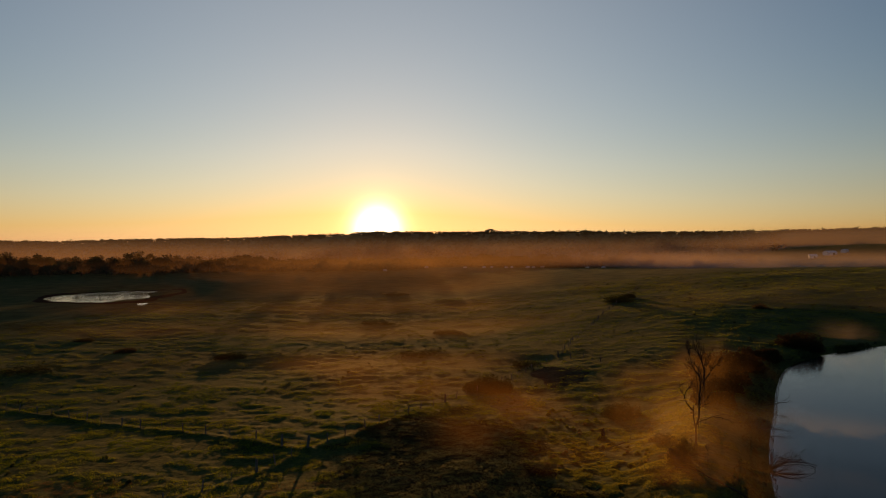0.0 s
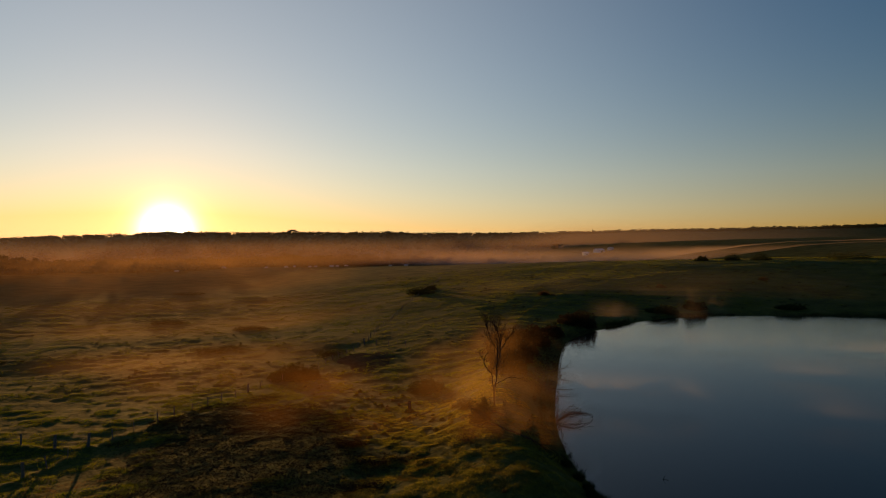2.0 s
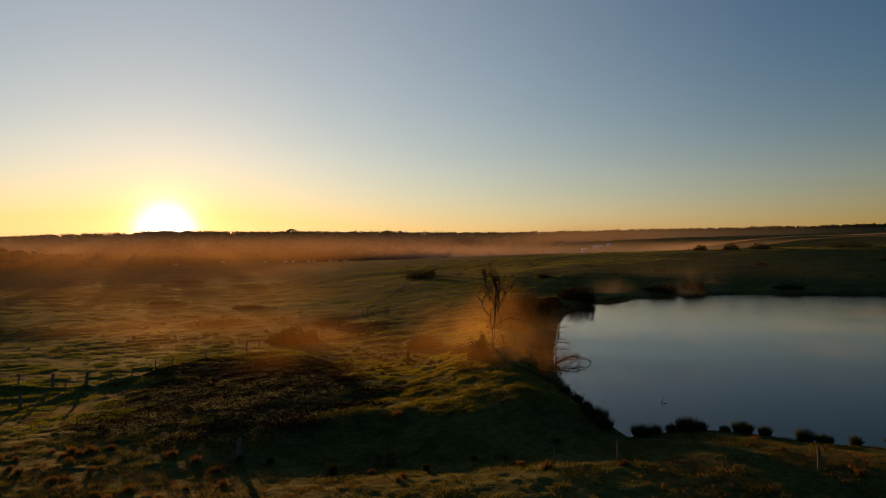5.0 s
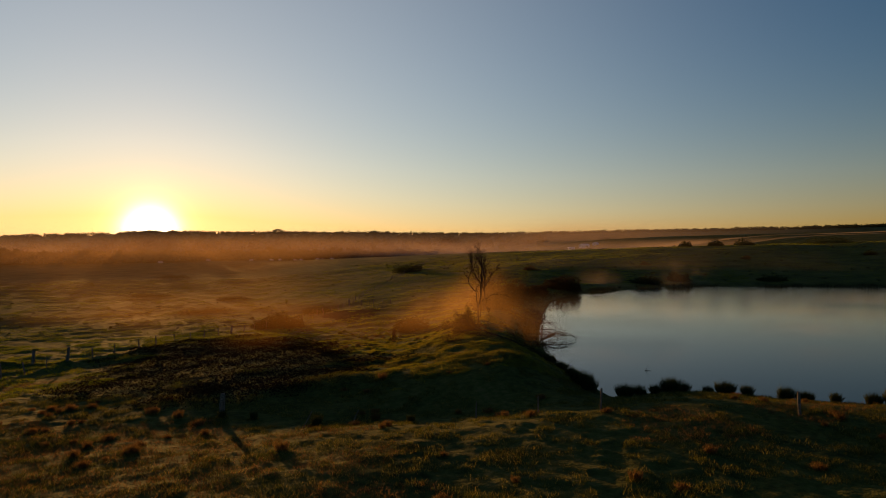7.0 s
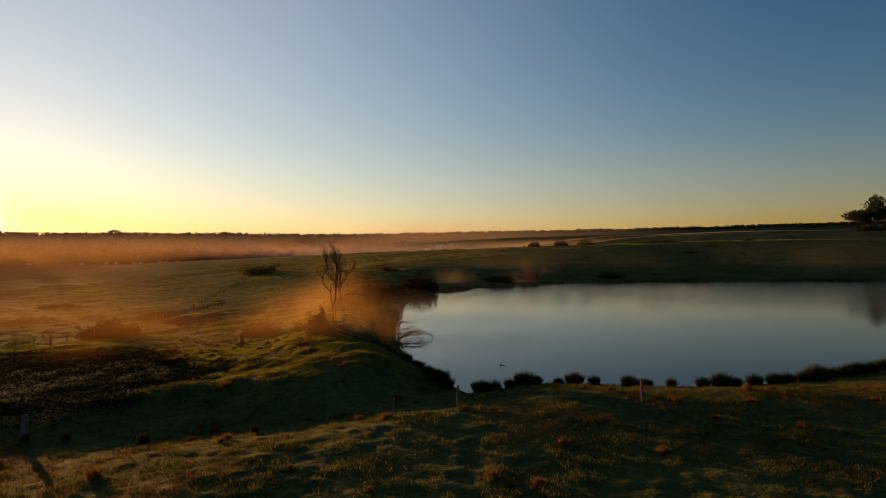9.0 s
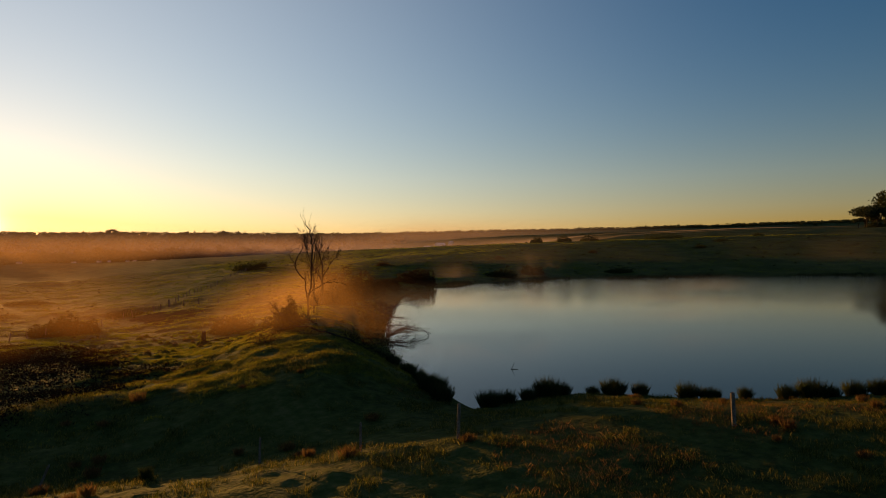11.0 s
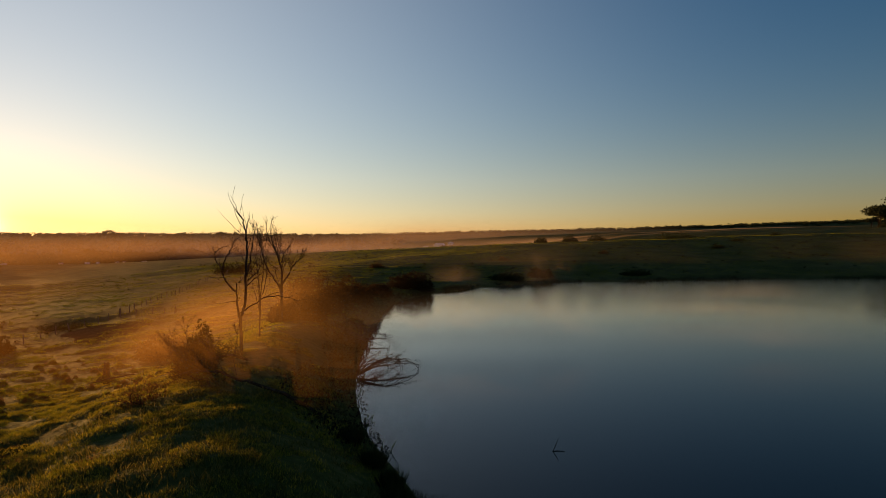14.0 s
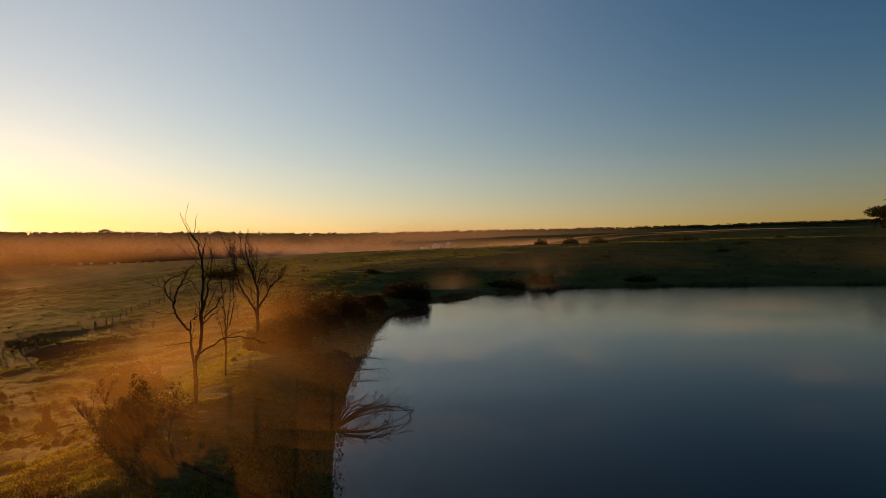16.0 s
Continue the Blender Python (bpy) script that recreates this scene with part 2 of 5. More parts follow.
def mist_material(name, density, scale, colour=(0.92, 0.86, 0.8), low=0.42, high=0.75, stretch=2.5, foot=0.12):
    """Thin drifting mist on upright sheets: mostly clear, lit from before and behind; it thins out to the sheet's rims (UV)."""
    m = bpy.data.materials.new(name)
    m.use_nodes = True
    n, l = m.node_tree.nodes, m.node_tree.links
    n.clear()
    tc = n.new("ShaderNodeTexCoord")
    mp = n.new("ShaderNodeMapping")
    mp.inputs["Scale"].default_value = (1, 1, stretch)
    l.new(tc.outputs["Object"], mp.inputs["Vector"])
    nz = n.new("ShaderNodeTexNoise")
    nz.inputs["Scale"].default_value, nz.inputs["Detail"].default_value, nz.inputs["Roughness"].default_value = scale, 4, 0.5
    nz.inputs["Distortion"].default_value = 0.3
    l.new(mp.outputs[0], nz.inputs["Vector"])
    rg = n.new("ShaderNodeMapRange")
    rg.interpolation_type = "SMOOTHSTEP"
    rg.inputs["From Min"].default_value, rg.inputs["From Max"].default_value = low, high
    l.new(nz.outputs["Fac"], rg.inputs["Value"])
    sep = n.new("ShaderNodeSeparateXYZ")
    l.new(tc.outputs["UV"], sep.inputs[0])
    prod = rg.outputs[0]
    for axis, a, z in (("X", 0.0, 0.3), ("X", 1.0, 0.7), ("Y", 1.0, 0.25), ("Y", 0.0, foot)):
        e = n.new("ShaderNodeMapRange")
        e.interpolation_type = "SMOOTHSTEP"
        if a > z:
            e.inputs["From Min"].default_value, e.inputs["From Max"].default_value = z, a
            e.inputs["To Min"].default_value, e.inputs["To Max"].default_value = 1.0, 0.0
        else:
            e.inputs["From Min"].default_value, e.inputs["From Max"].default_value = a, z
        l.new(sep.outputs[axis], e.inputs["Value"])
        k = n.new("ShaderNodeMath")
        k.operation = "MULTIPLY"
        l.new(prod, k.inputs[0])
        l.new(e.outputs[0], k.inputs[1])
        prod = k.outputs[0]
    k = n.new("ShaderNodeMath")
    k.operation = "MULTIPLY"
    l.new(prod, k.inputs[0])
    k.inputs[1].default_value = density
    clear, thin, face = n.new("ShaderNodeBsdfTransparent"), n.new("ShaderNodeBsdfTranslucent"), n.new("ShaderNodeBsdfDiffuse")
    # this colour can also carry a tint that imitates sunlight in the mist
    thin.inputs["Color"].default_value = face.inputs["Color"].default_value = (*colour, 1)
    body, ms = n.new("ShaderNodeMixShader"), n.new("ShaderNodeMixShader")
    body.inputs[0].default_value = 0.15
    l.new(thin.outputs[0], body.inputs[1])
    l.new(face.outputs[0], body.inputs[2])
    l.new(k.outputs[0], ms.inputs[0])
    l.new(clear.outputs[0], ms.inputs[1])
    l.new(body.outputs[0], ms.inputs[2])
    o = n.new("ShaderNodeOutputMaterial")
    l.new(ms.outputs[0], o.inputs["Surface"])
    return m


# ---- helpers for meshes ----
rng = np.random.default_rng(7)


def mesh_from(name, verts, faces, mat, smooth=False):
    me = bpy.data.meshes.new(name)
    me.from_pydata([tuple(v) for v in np.asarray(verts, float).tolist()], [], [tuple(f) for f in faces])
    me.materials.append(mat)
    if smooth:
        me.polygons.foreach_set("use_smooth", [True] * len(me.polygons))
    me.update()
    return me


def quads_mesh(name, quads, mat):
    """One mesh from an (n, k, 3) array of loose polygons of k corners each."""
    n, k = quads.shape[:2]
    me = bpy.data.meshes.new(name)
    me.vertices.add(n * k)
    me.vertices.foreach_set("co", quads.reshape(-1).astype(np.float32))
    me.loops.add(n * k)
    me.loops.foreach_set("vertex_index", np.arange(n * k, dtype=np.int32))
    me.polygons.add(n)
    me.polygons.foreach_set("loop_start", np.arange(0, n * k, k, dtype=np.int32))
    me.materials.append(mat)
    me.update(calc_edges=True)
    return me


def part(name, me, parent, label=""):
    ob = new(name, me)
    ob.parent = parent
    if name in ("foliage", "twig_work", "stem_work", "tuft", "crown"):
        tagged(ob, kind="stuff")
    return tagged(ob, label)


def empty(name, m, label, category, group="", kind=""):
    ob = new(name)
    ob.matrix_world = m
    ob.empty_display_size = 0.2
    return tagged(ob, label, category, group, kind)


def tube(path, radii, sides=6):
    """Verts and faces of a bent, tapering tube along a path."""
    path = np.asarray(path, float)
    verts, faces = [], []
    for i, p in enumerate(path):
        d = path[min(i + 1, len(path) - 1)] - path[max(i - 1, 0)]
        d = d / (np.linalg.norm(d) + 1e-9)
        a = np.cross(d, (0, 0, 1) if abs(d[2]) < 0.9 else (1, 0, 0))
        a /= np.linalg.norm(a)
        b = np.cross(d, a)
        for s in range(sides):
            w = 2 * math.pi * s / sides
            verts.append(p + radii[i] * (math.cos(w) * a + math.sin(w) * b))
    for i in range(len(path) - 1):
        for s in range(sides):
            t = (s + 1) % sides
            faces.append((i * sides + s, i * sides + t, (i + 1) * sides + t, (i + 1) * sides + s))
    faces.append(tuple(range(sides))[::-1])
    faces.append(tuple(range((len(path) - 1) * sides, len(path) * sides)))
    return verts, faces


def join(chunks):
    verts, faces = [], []
    for v, f in chunks:
        o = len(verts)
        verts += list(v)
        faces += [tuple(i + o for i in q) for q in f]
    return verts, faces


LAT = rng.random((256, 256))


def value_noise(x, y, s, seed=0):
    """Smooth noise from -1 to 1, one cell s metres wide."""
    x, y = np.asarray(x, float) / s + 37.7 * seed, np.asarray(y, float) / s + 11.3 * seed
    i, j = np.floor(x).astype(int), np.floor(y).astype(int)
    u, v = x - i, y - j
    u, v = u * u * (3 - 2 * u), v * v * (3 - 2 * v)
    a, b = LAT[i % 256, j % 256], LAT[(i + 1) % 256, j % 256]
    c, d = LAT[i % 256, (j + 1) % 256], LAT[(i + 1) % 256, (j + 1) % 256]
    return 2 * ((a * (1 - u) + b * u) * (1 - v) + (c * (1 - u) + d * u) * v) - 1


def smooth(a, b, x):
    t = np.clip((np.asarray(x, float) - a) / (b - a), 0, 1)
    return t * t * (3 - 2 * t)


# ---- the lie of the land ----
SHORE = [(23.7, 36.2), (24.0, 36.2), (27.4, 36.5), (29.4, 36.3), (31.5, 34.9), (33.8, 31.8), (37, 29.5), (41, 27.7), (47, 25.9), (57, 25.5), (80, 21), (120, 17), (175, 22), (215, 38),
         (226, 64), (210, 91), (191, 109), (170, 124), (150, 138), (132, 147), (112, 148), (92, 139), (75, 128), (62, 116), (51, 98), (44, 85), (37.5, 73.5), (33, 65), (29.3, 57), (26.7, 50), (25.5, 44), (24.0, 38.5)]


def rounded(points, times=2):
    p = np.array(points, float)
    for _ in range(times):
        q = np.roll(p, -1, 0)
        p = np.stack([0.75 * p + 0.25 * q, 0.25 * p + 0.75 * q], 1).reshape(-1, 2)
    return p


POND = rounded(SHORE, 2)


def shore_distance(x, y, poly):
    """Metres from the shore line: positive on land, negative over the water."""
    x, y = np.asarray(x, float), np.asarray(y, float)
    best, inside = np.full(x.shape, 1e9), np.zeros(x.shape, bool)
    for (ax, ay), (bx, by) in zip(poly, np.roll(poly, -1, 0)):
        dx, dy = bx - ax, by - ay
        t = np.clip(((x - ax) * dx + (y - ay) * dy) / (dx * dx + dy * dy), 0, 1)
        best = np.minimum(best, (x - ax - t * dx) ** 2 + (y - ay - t * dy) ** 2)
        if dy:
            inside ^= ((ay > y) != (by > y)) & (x < ax + (y - ay) * dx / dy)
    d = np.sqrt(best)
    return np.where(inside, -d, d)


SMALL = rounded([(-196, 306), (-190, 301), (-181, 289), (-172, 290), (-165, 284), (-158, 288), (-153, 281), (-150, 292), (-153, 301), (-148, 309), (-143, 313), (-150, 330), (-160, 345), (-159, 360), (-164, 369), (-176, 362), (-184, 366), (-190, 352), (-197, 350), (-196, 333), (-201, 322)], 2)
PUDDLE = rounded([(-135, 273), (-127, 276), (-131, 287), (-138, 284)], 2)
SMALL_Z, PLAIN = -2.6, -2.8
FENCE_A = [(-78, 103), (-54, 91.5), (-29.8, 80), (-18.6, 74), (-15.4, 72.4)]
FENCE_B = [(-26, 52), (-19.1, 65), (-15.4, 72.4), (-6.5, 86.7), (0.3, 99), (25, 137), (46.7, 190), (63, 228), (91, 292)]


def height(x, y, rough=True):
    x, y = np.asarray(x, float), np.asarray(y, float)
    sd = shore_distance(x, y, POND)
    r = np.hypot(x, y)
    kr = np.hypot(x - 18, (y - 2) * 1.05)
    knoll = np.interp(kr, [0, 28, 42, 58, 78, 110, 150], [4.5, 4.35, 3.3, 2.75, 1.5, 0.5, 0.0])
    side = np.interp(x, [-40, 10, 63, 134, 236, 340, 641, 1500], [0, 0, 5.2, 10.2, 16.5, 20, 31, 38])
    rise = np.interp(sd, [0, 65, 130, 250, 475, 1000], [3.2, 10.2, 16.8, 19.5, 31, 36])
    field = np.minimum(side, rise) - 0.8 * np.exp(-((side - rise) / 1.5) ** 2)
    beyond = 0.553 * x + 0.833 * y
    field = field * (1 - smooth(340, 620, beyond) * (1 - smooth(300, 480, x)))
    plain = PLAIN + 5.2 * smooth(200, 640, y)
    z = plain + np.maximum(knoll, field)
    # the dam wall on the left shore
    wall = smooth(33.0, 39.5, y) * (1 - 0.55 * smooth(70, 110, y)) * (1 - smooth(110, 150, y)) * (x < 75)
    z = z + wall * np.maximum(2.05 - z, 0) * np.exp(-((sd - 6.0) / 6.0) ** 2)
    z -= 0.75 * np.exp(-((x - 11.5 - 1.5 * value_noise(x, y, 5, 15)) / 11) ** 2 - ((y - 35 - 2.0 * value_noise(x, y, 6, 16)) / 4.0) ** 2) * smooth(-0.5, 5, sd)
    z += 0.65 * np.exp(-((x - 8) / 6.5) ** 2 - ((y - 44.5 - 1.5 * value_noise(x, y, 5, 17)) / 3.5) ** 2)
    z -= 0.6 * np.exp(-((x - 22) / 11) ** 2 - ((y - 134) / 8) ** 2)
    z += 0.35 * value_noise(x, y, 23, 1) * smooth(3, 14, sd) + 0.8 * value_noise(x, y, 90, 2) * smooth(20, 90, sd)
    # low turf banks under the old fence lines
    for line in (FENCE_A, FENCE_B[:4]):
        d = np.full(x.shape, 1e9)
        for (ax, ay), (bx, by) in zip(line[:-1], line[1:]):
            t = np.clip(((x - ax) * (bx - ax) + (y - ay) * (by - ay)) / ((bx - ax) ** 2 + (by - ay) ** 2), 0, 1)
            d = np.minimum(d, np.hypot(x - ax - t * (bx - ax), y - ay - t * (by - ay)))
        z += 0.3 * np.exp(-((d - 0.4 * value_noise(x, y, 3, 12)) / 0.6) ** 2) * (0.8 + 0.3 * value_noise(x, y, 2, 11))
    # hills all round
    az = np.degrees(np.arctan2(x, y))
    top = np.interp(az, [-180, -60, -35, -20, -6, 11, 25, 35, 60, 90, 180], [60, 34, 35, 46, 68, 71, 73, 76, 80, 82, 60])
    far = smooth(900, 2200, r) * (1 - 0.25 * smooth(2700, 4500, r))
    z = z * (1 - smooth(800, 1500, r)) + top * far + far * (6 * value_noise(x, y, 420, 3) + 2.5 * value_noise(x, y, 130, 4))
    if rough:
        near = 1 - smooth(90, 260, r)
        hum = value_noise(x, y, 2.6, 5) * 0.2 + value_noise(x, y, 1.1, 6) * 0.45 + value_noise(x, y, 0.6, 10) * 0.5
        patchy = 0.5 + 0.5 * value_noise(x, y, 14, 7)
        calm = 0.75 + 0.25 * smooth(36, 46, y)
        z += near * calm * smooth(0.5, 4, sd) * (0.07 + 0.12 * patchy) * np.maximum(hum, -0.25)
        dam = np.exp(-((x - 15) / 9) ** 2 - ((y - 54) / 13) ** 2) * smooth(2, 6, sd)
        z += 0.17 * dam * np.maximum(value_noise(x, y, 1.5, 19) + 0.5 * value_noise(x, y, 0.8, 20), -0.3)
        mid = smooth(44, 75, r) * (1 - smooth(260, 420, r)) * (0.55 + 0.45 * value_noise(x, y, 31, 18))
        z += mid * smooth(2.5, 9, sd) * 0.135 * np.maximum(value_noise(0.7 * x, y, 2.0, 13) + 0.6 * value_noise(0.75 * x, y, 1.25, 14), -0.3)
        z += (1 - near) * smooth(30, 60, sd) * (1 - smooth(700, 1000, r)) * 0.1 * value_noise(x, y, 7, 8)
    # shores and beds of the two ponds
    lip = np.exp(-(np.maximum(sd, 0) / (2.2 + 4.8 * (1 - smooth(36, 44, y)))) ** 2)
    z = z * (1 - lip) + (0.1 + 0.14 * np.maximum(sd, 0) + 0.08 * value_noise(x, y, 1.3, 9)) * lip
    z = np.where(sd < 0, np.maximum(-2.0, 0.12 + 0.45 * sd), z)
    s2 = shore_distance(x, y, SMALL)
    lip = np.exp(-(np.maximum(s2, 0) / 9) ** 2)
    z = z * (1 - lip) + (SMALL_Z + 0.15 + 0.03 * np.maximum(s2, 0)) * lip
    z = np.where(s2 < 0, np.maximum(SMALL_Z - 1, SMALL_Z + 0.15 + 0.1 * s2), z)
    s3 = shore_distance(x, y, PUDDLE)
    lip = np.exp(-(np.maximum(s3, 0) / 4) ** 2)
    z = z * (1 - lip) + (SMALL_Z + 0.15 + 0.03 * np.maximum(s3, 0)) * lip
    return np.where(s3 < 0, np.maximum(SMALL_Z - 1, SMALL_Z + 0.15 + 0.1 * s3), z)


def at(x, y):
    return float(height(np.array([x]), np.array([y]))[0])


def build_ground():
    az = np.radians(np.concatenate([np.arange(-48, 84, 0.19), np.arange(84, 312, 4.0)]))
    rad = [1.0]
    while rad[-1] < 4600:
        rad.append(rad[-1] * (1.06 if rad[-1] < 14 else 1.0075 if rad[-1] < 260 else 1.02 if rad[-1] < 900 else 1.03))
    rad = np.array(rad)
    cx, cy = 8.0, 4.0
    x = cx + np.outer(rad, np.sin(az))
    y = cy + np.outer(rad, np.cos(az))
    z = height(x, y)
    nr, na = x.shape
    co = np.stack([x, y, z], -1).reshape(-1, 3)
    co = np.vstack([co, [[cx, cy, at(cx, cy)]]])
    i = np.arange(nr - 1)[:, None] * na
    j = np.arange(na)[None, :]
    k = (j + 1) % na
    quads = np.stack([i + j, i + k, i + na + k, i + na + j], -1).reshape(-1, 4)[:, ::-1]
    tris = [(int(b), int(a), nr * na) for a, b in zip(range(na), [*range(1, na), 0])]
    me = bpy.data.meshes.new("ground")
    me.vertices.add(len(co))
    me.vertices.foreach_set("co", co.reshape(-1).astype(np.float32))
    loops = np.concatenate([quads.reshape(-1), np.array(tris).reshape(-1)]).astype(np.int32)
    starts = np.concatenate([np.arange(len(quads)) * 4, len(quads) * 4 + np.arange(len(tris)) * 3]).astype(np.int32)
    me.loops.add(len(loops))
    me.loops.foreach_set("vertex_index", loops)
    me.polygons.add(len(starts))
    me.polygons.foreach_set("loop_start", starts)
    me.materials.append(M_GROUND)
    me.update(calc_edges=True)
    me.polygons.foreach_set("use_smooth", [True] * len(me.polygons))
    ob = new("ground", me)
    return tagged(ob, "rough green pasture with golden dry tussocks rolling to wooded hills", "ground", kind="structure")


build_ground()


def build_water(name, poly, z, label, mat):
    bm = bmesh.new()
    c = poly.mean(0)
    grow = [(c + (p - c) * (1 + 2.0 / np.linalg.norm(p - c))) for p in poly]
    bm.faces.new([bm.verts.new((p[0], p[1], z)) for p in grow])
    bmesh.ops.triangulate(bm, faces=bm.faces)
    bmesh.ops.recalc_face_normals(bm, faces=bm.faces)
    if bm.faces[:][0].normal.z < 0:
        bmesh.ops.reverse_faces(bm, faces=bm.faces)
    me = bpy.data.meshes.new(name)
    bm.to_mesh(me)
    bm.free()
    me.materials.append(mat)
    return tagged(new(name, me), label, "water", kind="structure")


build_water("water", POND, 0.0, "still dark farm dam mirroring the dawn sky", M_WATER)
build_water("water", SMALL, SMALL_Z, "small shallow pond in the low paddock, bright with sky", M_SHALLOW)
build_water("water", PUDDLE, SMALL_Z, "little puddle beside the small pond", M_SHALLOW)


def build_mud():
    """Bare trampled mud round the small pond, a little proud of the turf."""
    n, rings = 96, (0.0, 4.0, 8.0, 12.0)
    c = SMALL.mean(0) + (6, -4)
    verts, faces = [], []
    for k in range(n):
        a = 2 * math.pi * k / n
        d = np.array((math.cos(a), math.sin(a)))
        r = max(np.dot(p - c, d) for p in SMALL) * 0.92
        wide = 0.5 + 0.5 * max(0.0, math.cos(a + 0.6)) + 0.25 * math.sin(5 * a)
        for j, w in enumerate(rings):
            q = c + d * (r + w * wide)
            verts.append((q[0], q[1], at(q[0], q[1]) + (0.05 if j < 3 else -0.06)))
    m = len(rings)
    for k in range(n):
        for j in range(m - 1):
            faces.append((k * m + j, k * m + j + 1, (k + 1) % n * m + j + 1, (k + 1) % n * m + j))
    ob = new("mud", mesh_from("mud", verts, faces, M_MUD, True))
    tagged(ob, "dark trampled mud rim round the small pond", "mud", kind="structure")


build_mud()


def build_hollow():
    """A trampled muddy hollow in the paddock."""
    n, rings = 40, (0.0, 0.35, 0.65, 0.88, 1.0)
    verts, faces = [(21.5, 117.0, at(21.5, 117.0) + 0.06)], []
    for j, w in enumerate(rings[1:]):
        for k in range(n):
            a = 2 * math.pi * k / n
            r = w * (1 + 0.16 * math.sin(3 * a + 1) + 0.1 * math.sin(5 * a))
            x, y = 21.5 + 5.2 * r * math.cos(a), 117.0 + 10 * r * math.sin(a)
            verts.append((x, y, at(x, y) + (0.06, 0.06, 0.04, -0.1)[j]))
    faces += [(0, 1 + k, 1 + (k + 1) % n) for k in range(n)]
    for j in range(len(rings) - 2):
        o = 1 + j * n
        faces += [(o + k, o + n + k, o + n + (k + 1) % n, o + (k + 1) % n) for k in range(n)]
    tagged(new("mud", mesh_from("mud", verts, faces, M_DIRT, True)), "dark trampled muddy hollow in the paddock", "mud", kind="structure")


build_hollow()


# ---- plants ----
def leaf_cloud(n, centre, size, leaf, flat=0.6, shell=0.55):
    """n loose leaf quads spread through an uneven rounded body."""
    d = rng.normal(size=(n, 3))
    d /= np.linalg.norm(d, axis=1)[:, None]
    rad = shell + (1 - shell) * rng.random(n) ** 0.6
    lump = 1 + 0.28 * np.sin(3.1 * d[:, 0] + 5 * centre[0]) * np.cos(2.7 * d[:, 1] + centre[1]) + 0.2 * np.sin(7 * d[:, 2] + 4 * d[:, 0])
    p = np.array(centre) + d * np.array(size) * (rad * lump)[:, None]
    a = rng.normal(size=(n, 3))
    a /= np.linalg.norm(a, axis=1)[:, None]
    b = np.cross(a, rng.normal(size=(n, 3)))
    b /= np.linalg.norm(b, axis=1)[:, None]
    s = leaf * (0.5 + rng.random(n))[:, None]
    a, b = a * s, b * s * flat
    return np.stack([p - a, p - b * 0.8, p + a, p + b], 1)


def blades(points, tall, width, lean=0.35, rise=0.0):
    """Bent grass blades (quads narrowing to the tip) at the given points, each a loose triangle pair."""
    n = len(points)
    w = rng.random(n) * 2 * math.pi
    h = tall * (0.5 + 0.7 * rng.random(n))
    side = np.stack([np.cos(w), np.sin(w), np.zeros(n)], 1) * (width * (0.6 + 0.8 * rng.random(n)))[:, None]
    v = rng.random(n) * 2 * math.pi
    tilt = np.stack([np.cos(v), np.sin(v), np.zeros(n)], 1) * (lean * h * rng.random(n))[:, None]
    up = np.stack([np.zeros(n), np.zeros(n), h], 1)
    return np.stack([points - side, points + side, points + tilt * 0.45 + up * 0.6 + side * 0.6, points + tilt + up], 1)


def bush_mesh(lumps, leaf, n, mat):
    return quads_mesh("foliage", np.vstack([leaf_cloud(n, c, s, leaf) for c, s in lumps]), mat)


def bush(x, y, w, h, mat, label, leaf=0.16, n=700, count=5, group="", depth=None, turn=0.0):
    """A bush: several leafy lumps over short stems."""
    thing = empty("bush", pose(x, y, at(x, y) - 0.05, 0, 0, turn), label, "bush", group)
    depth = depth or w * 0.7
    lumps = []
    for i in range(count):
        u = (i + 0.5) / count - 0.5
        k = 1 - 1.1 * abs(u) * rng.random()
        hh = h * (0.55 + 0.45 * rng.random()) * k
        lumps.append(((u * w * 0.8, rng.normal() * depth * 0.12, hh * 0.42), (w / count * 0.95, depth * 0.5, hh * 0.6)))
        lumps.append(((u * w * 0.85, rng.normal() * depth * 0.2, hh * 0.1), (w / count * 1.05, depth * 0.55, hh * 0.4)))
    part("foliage", bush_mesh(lumps, leaf, n // len(lumps), mat), thing)
    stems = []
    for c, s in lumps:
        for _ in range(3):
            tip = np.array(c) + rng.normal(size=3) * np.array(s) * 0.5
            stems.append(tube([(c[0] * 0.8, c[1] * 0.6, 0), (np.array(c) * 0.6 + tip * 0.4) * (1, 1, 0.7), tip], [0.02 * h ** 0.5, 0.014, 0.006], 4))
    part("stem_work", mesh_from("stem_work", *join(stems), M_BARK), thing, "thin dark stems")
    return thing


def limb(start, direction, length, radius, steps=7, curl=0.25, lift=0.1, seed_rng=rng):
    path, d = [np.array(start, float)], np.array(direction, float)
    d /= np.linalg.norm(d)
    for _ in range(steps):
        d = d + seed_rng.normal(size=3) * curl * 0.5 + np.array((0, 0, lift * 0.5))
        d /= np.linalg.norm(d)
        path.append(path[-1] + d * length / steps)
    return np.array(path), np.linspace(radius, radius * 0.35, steps + 1)


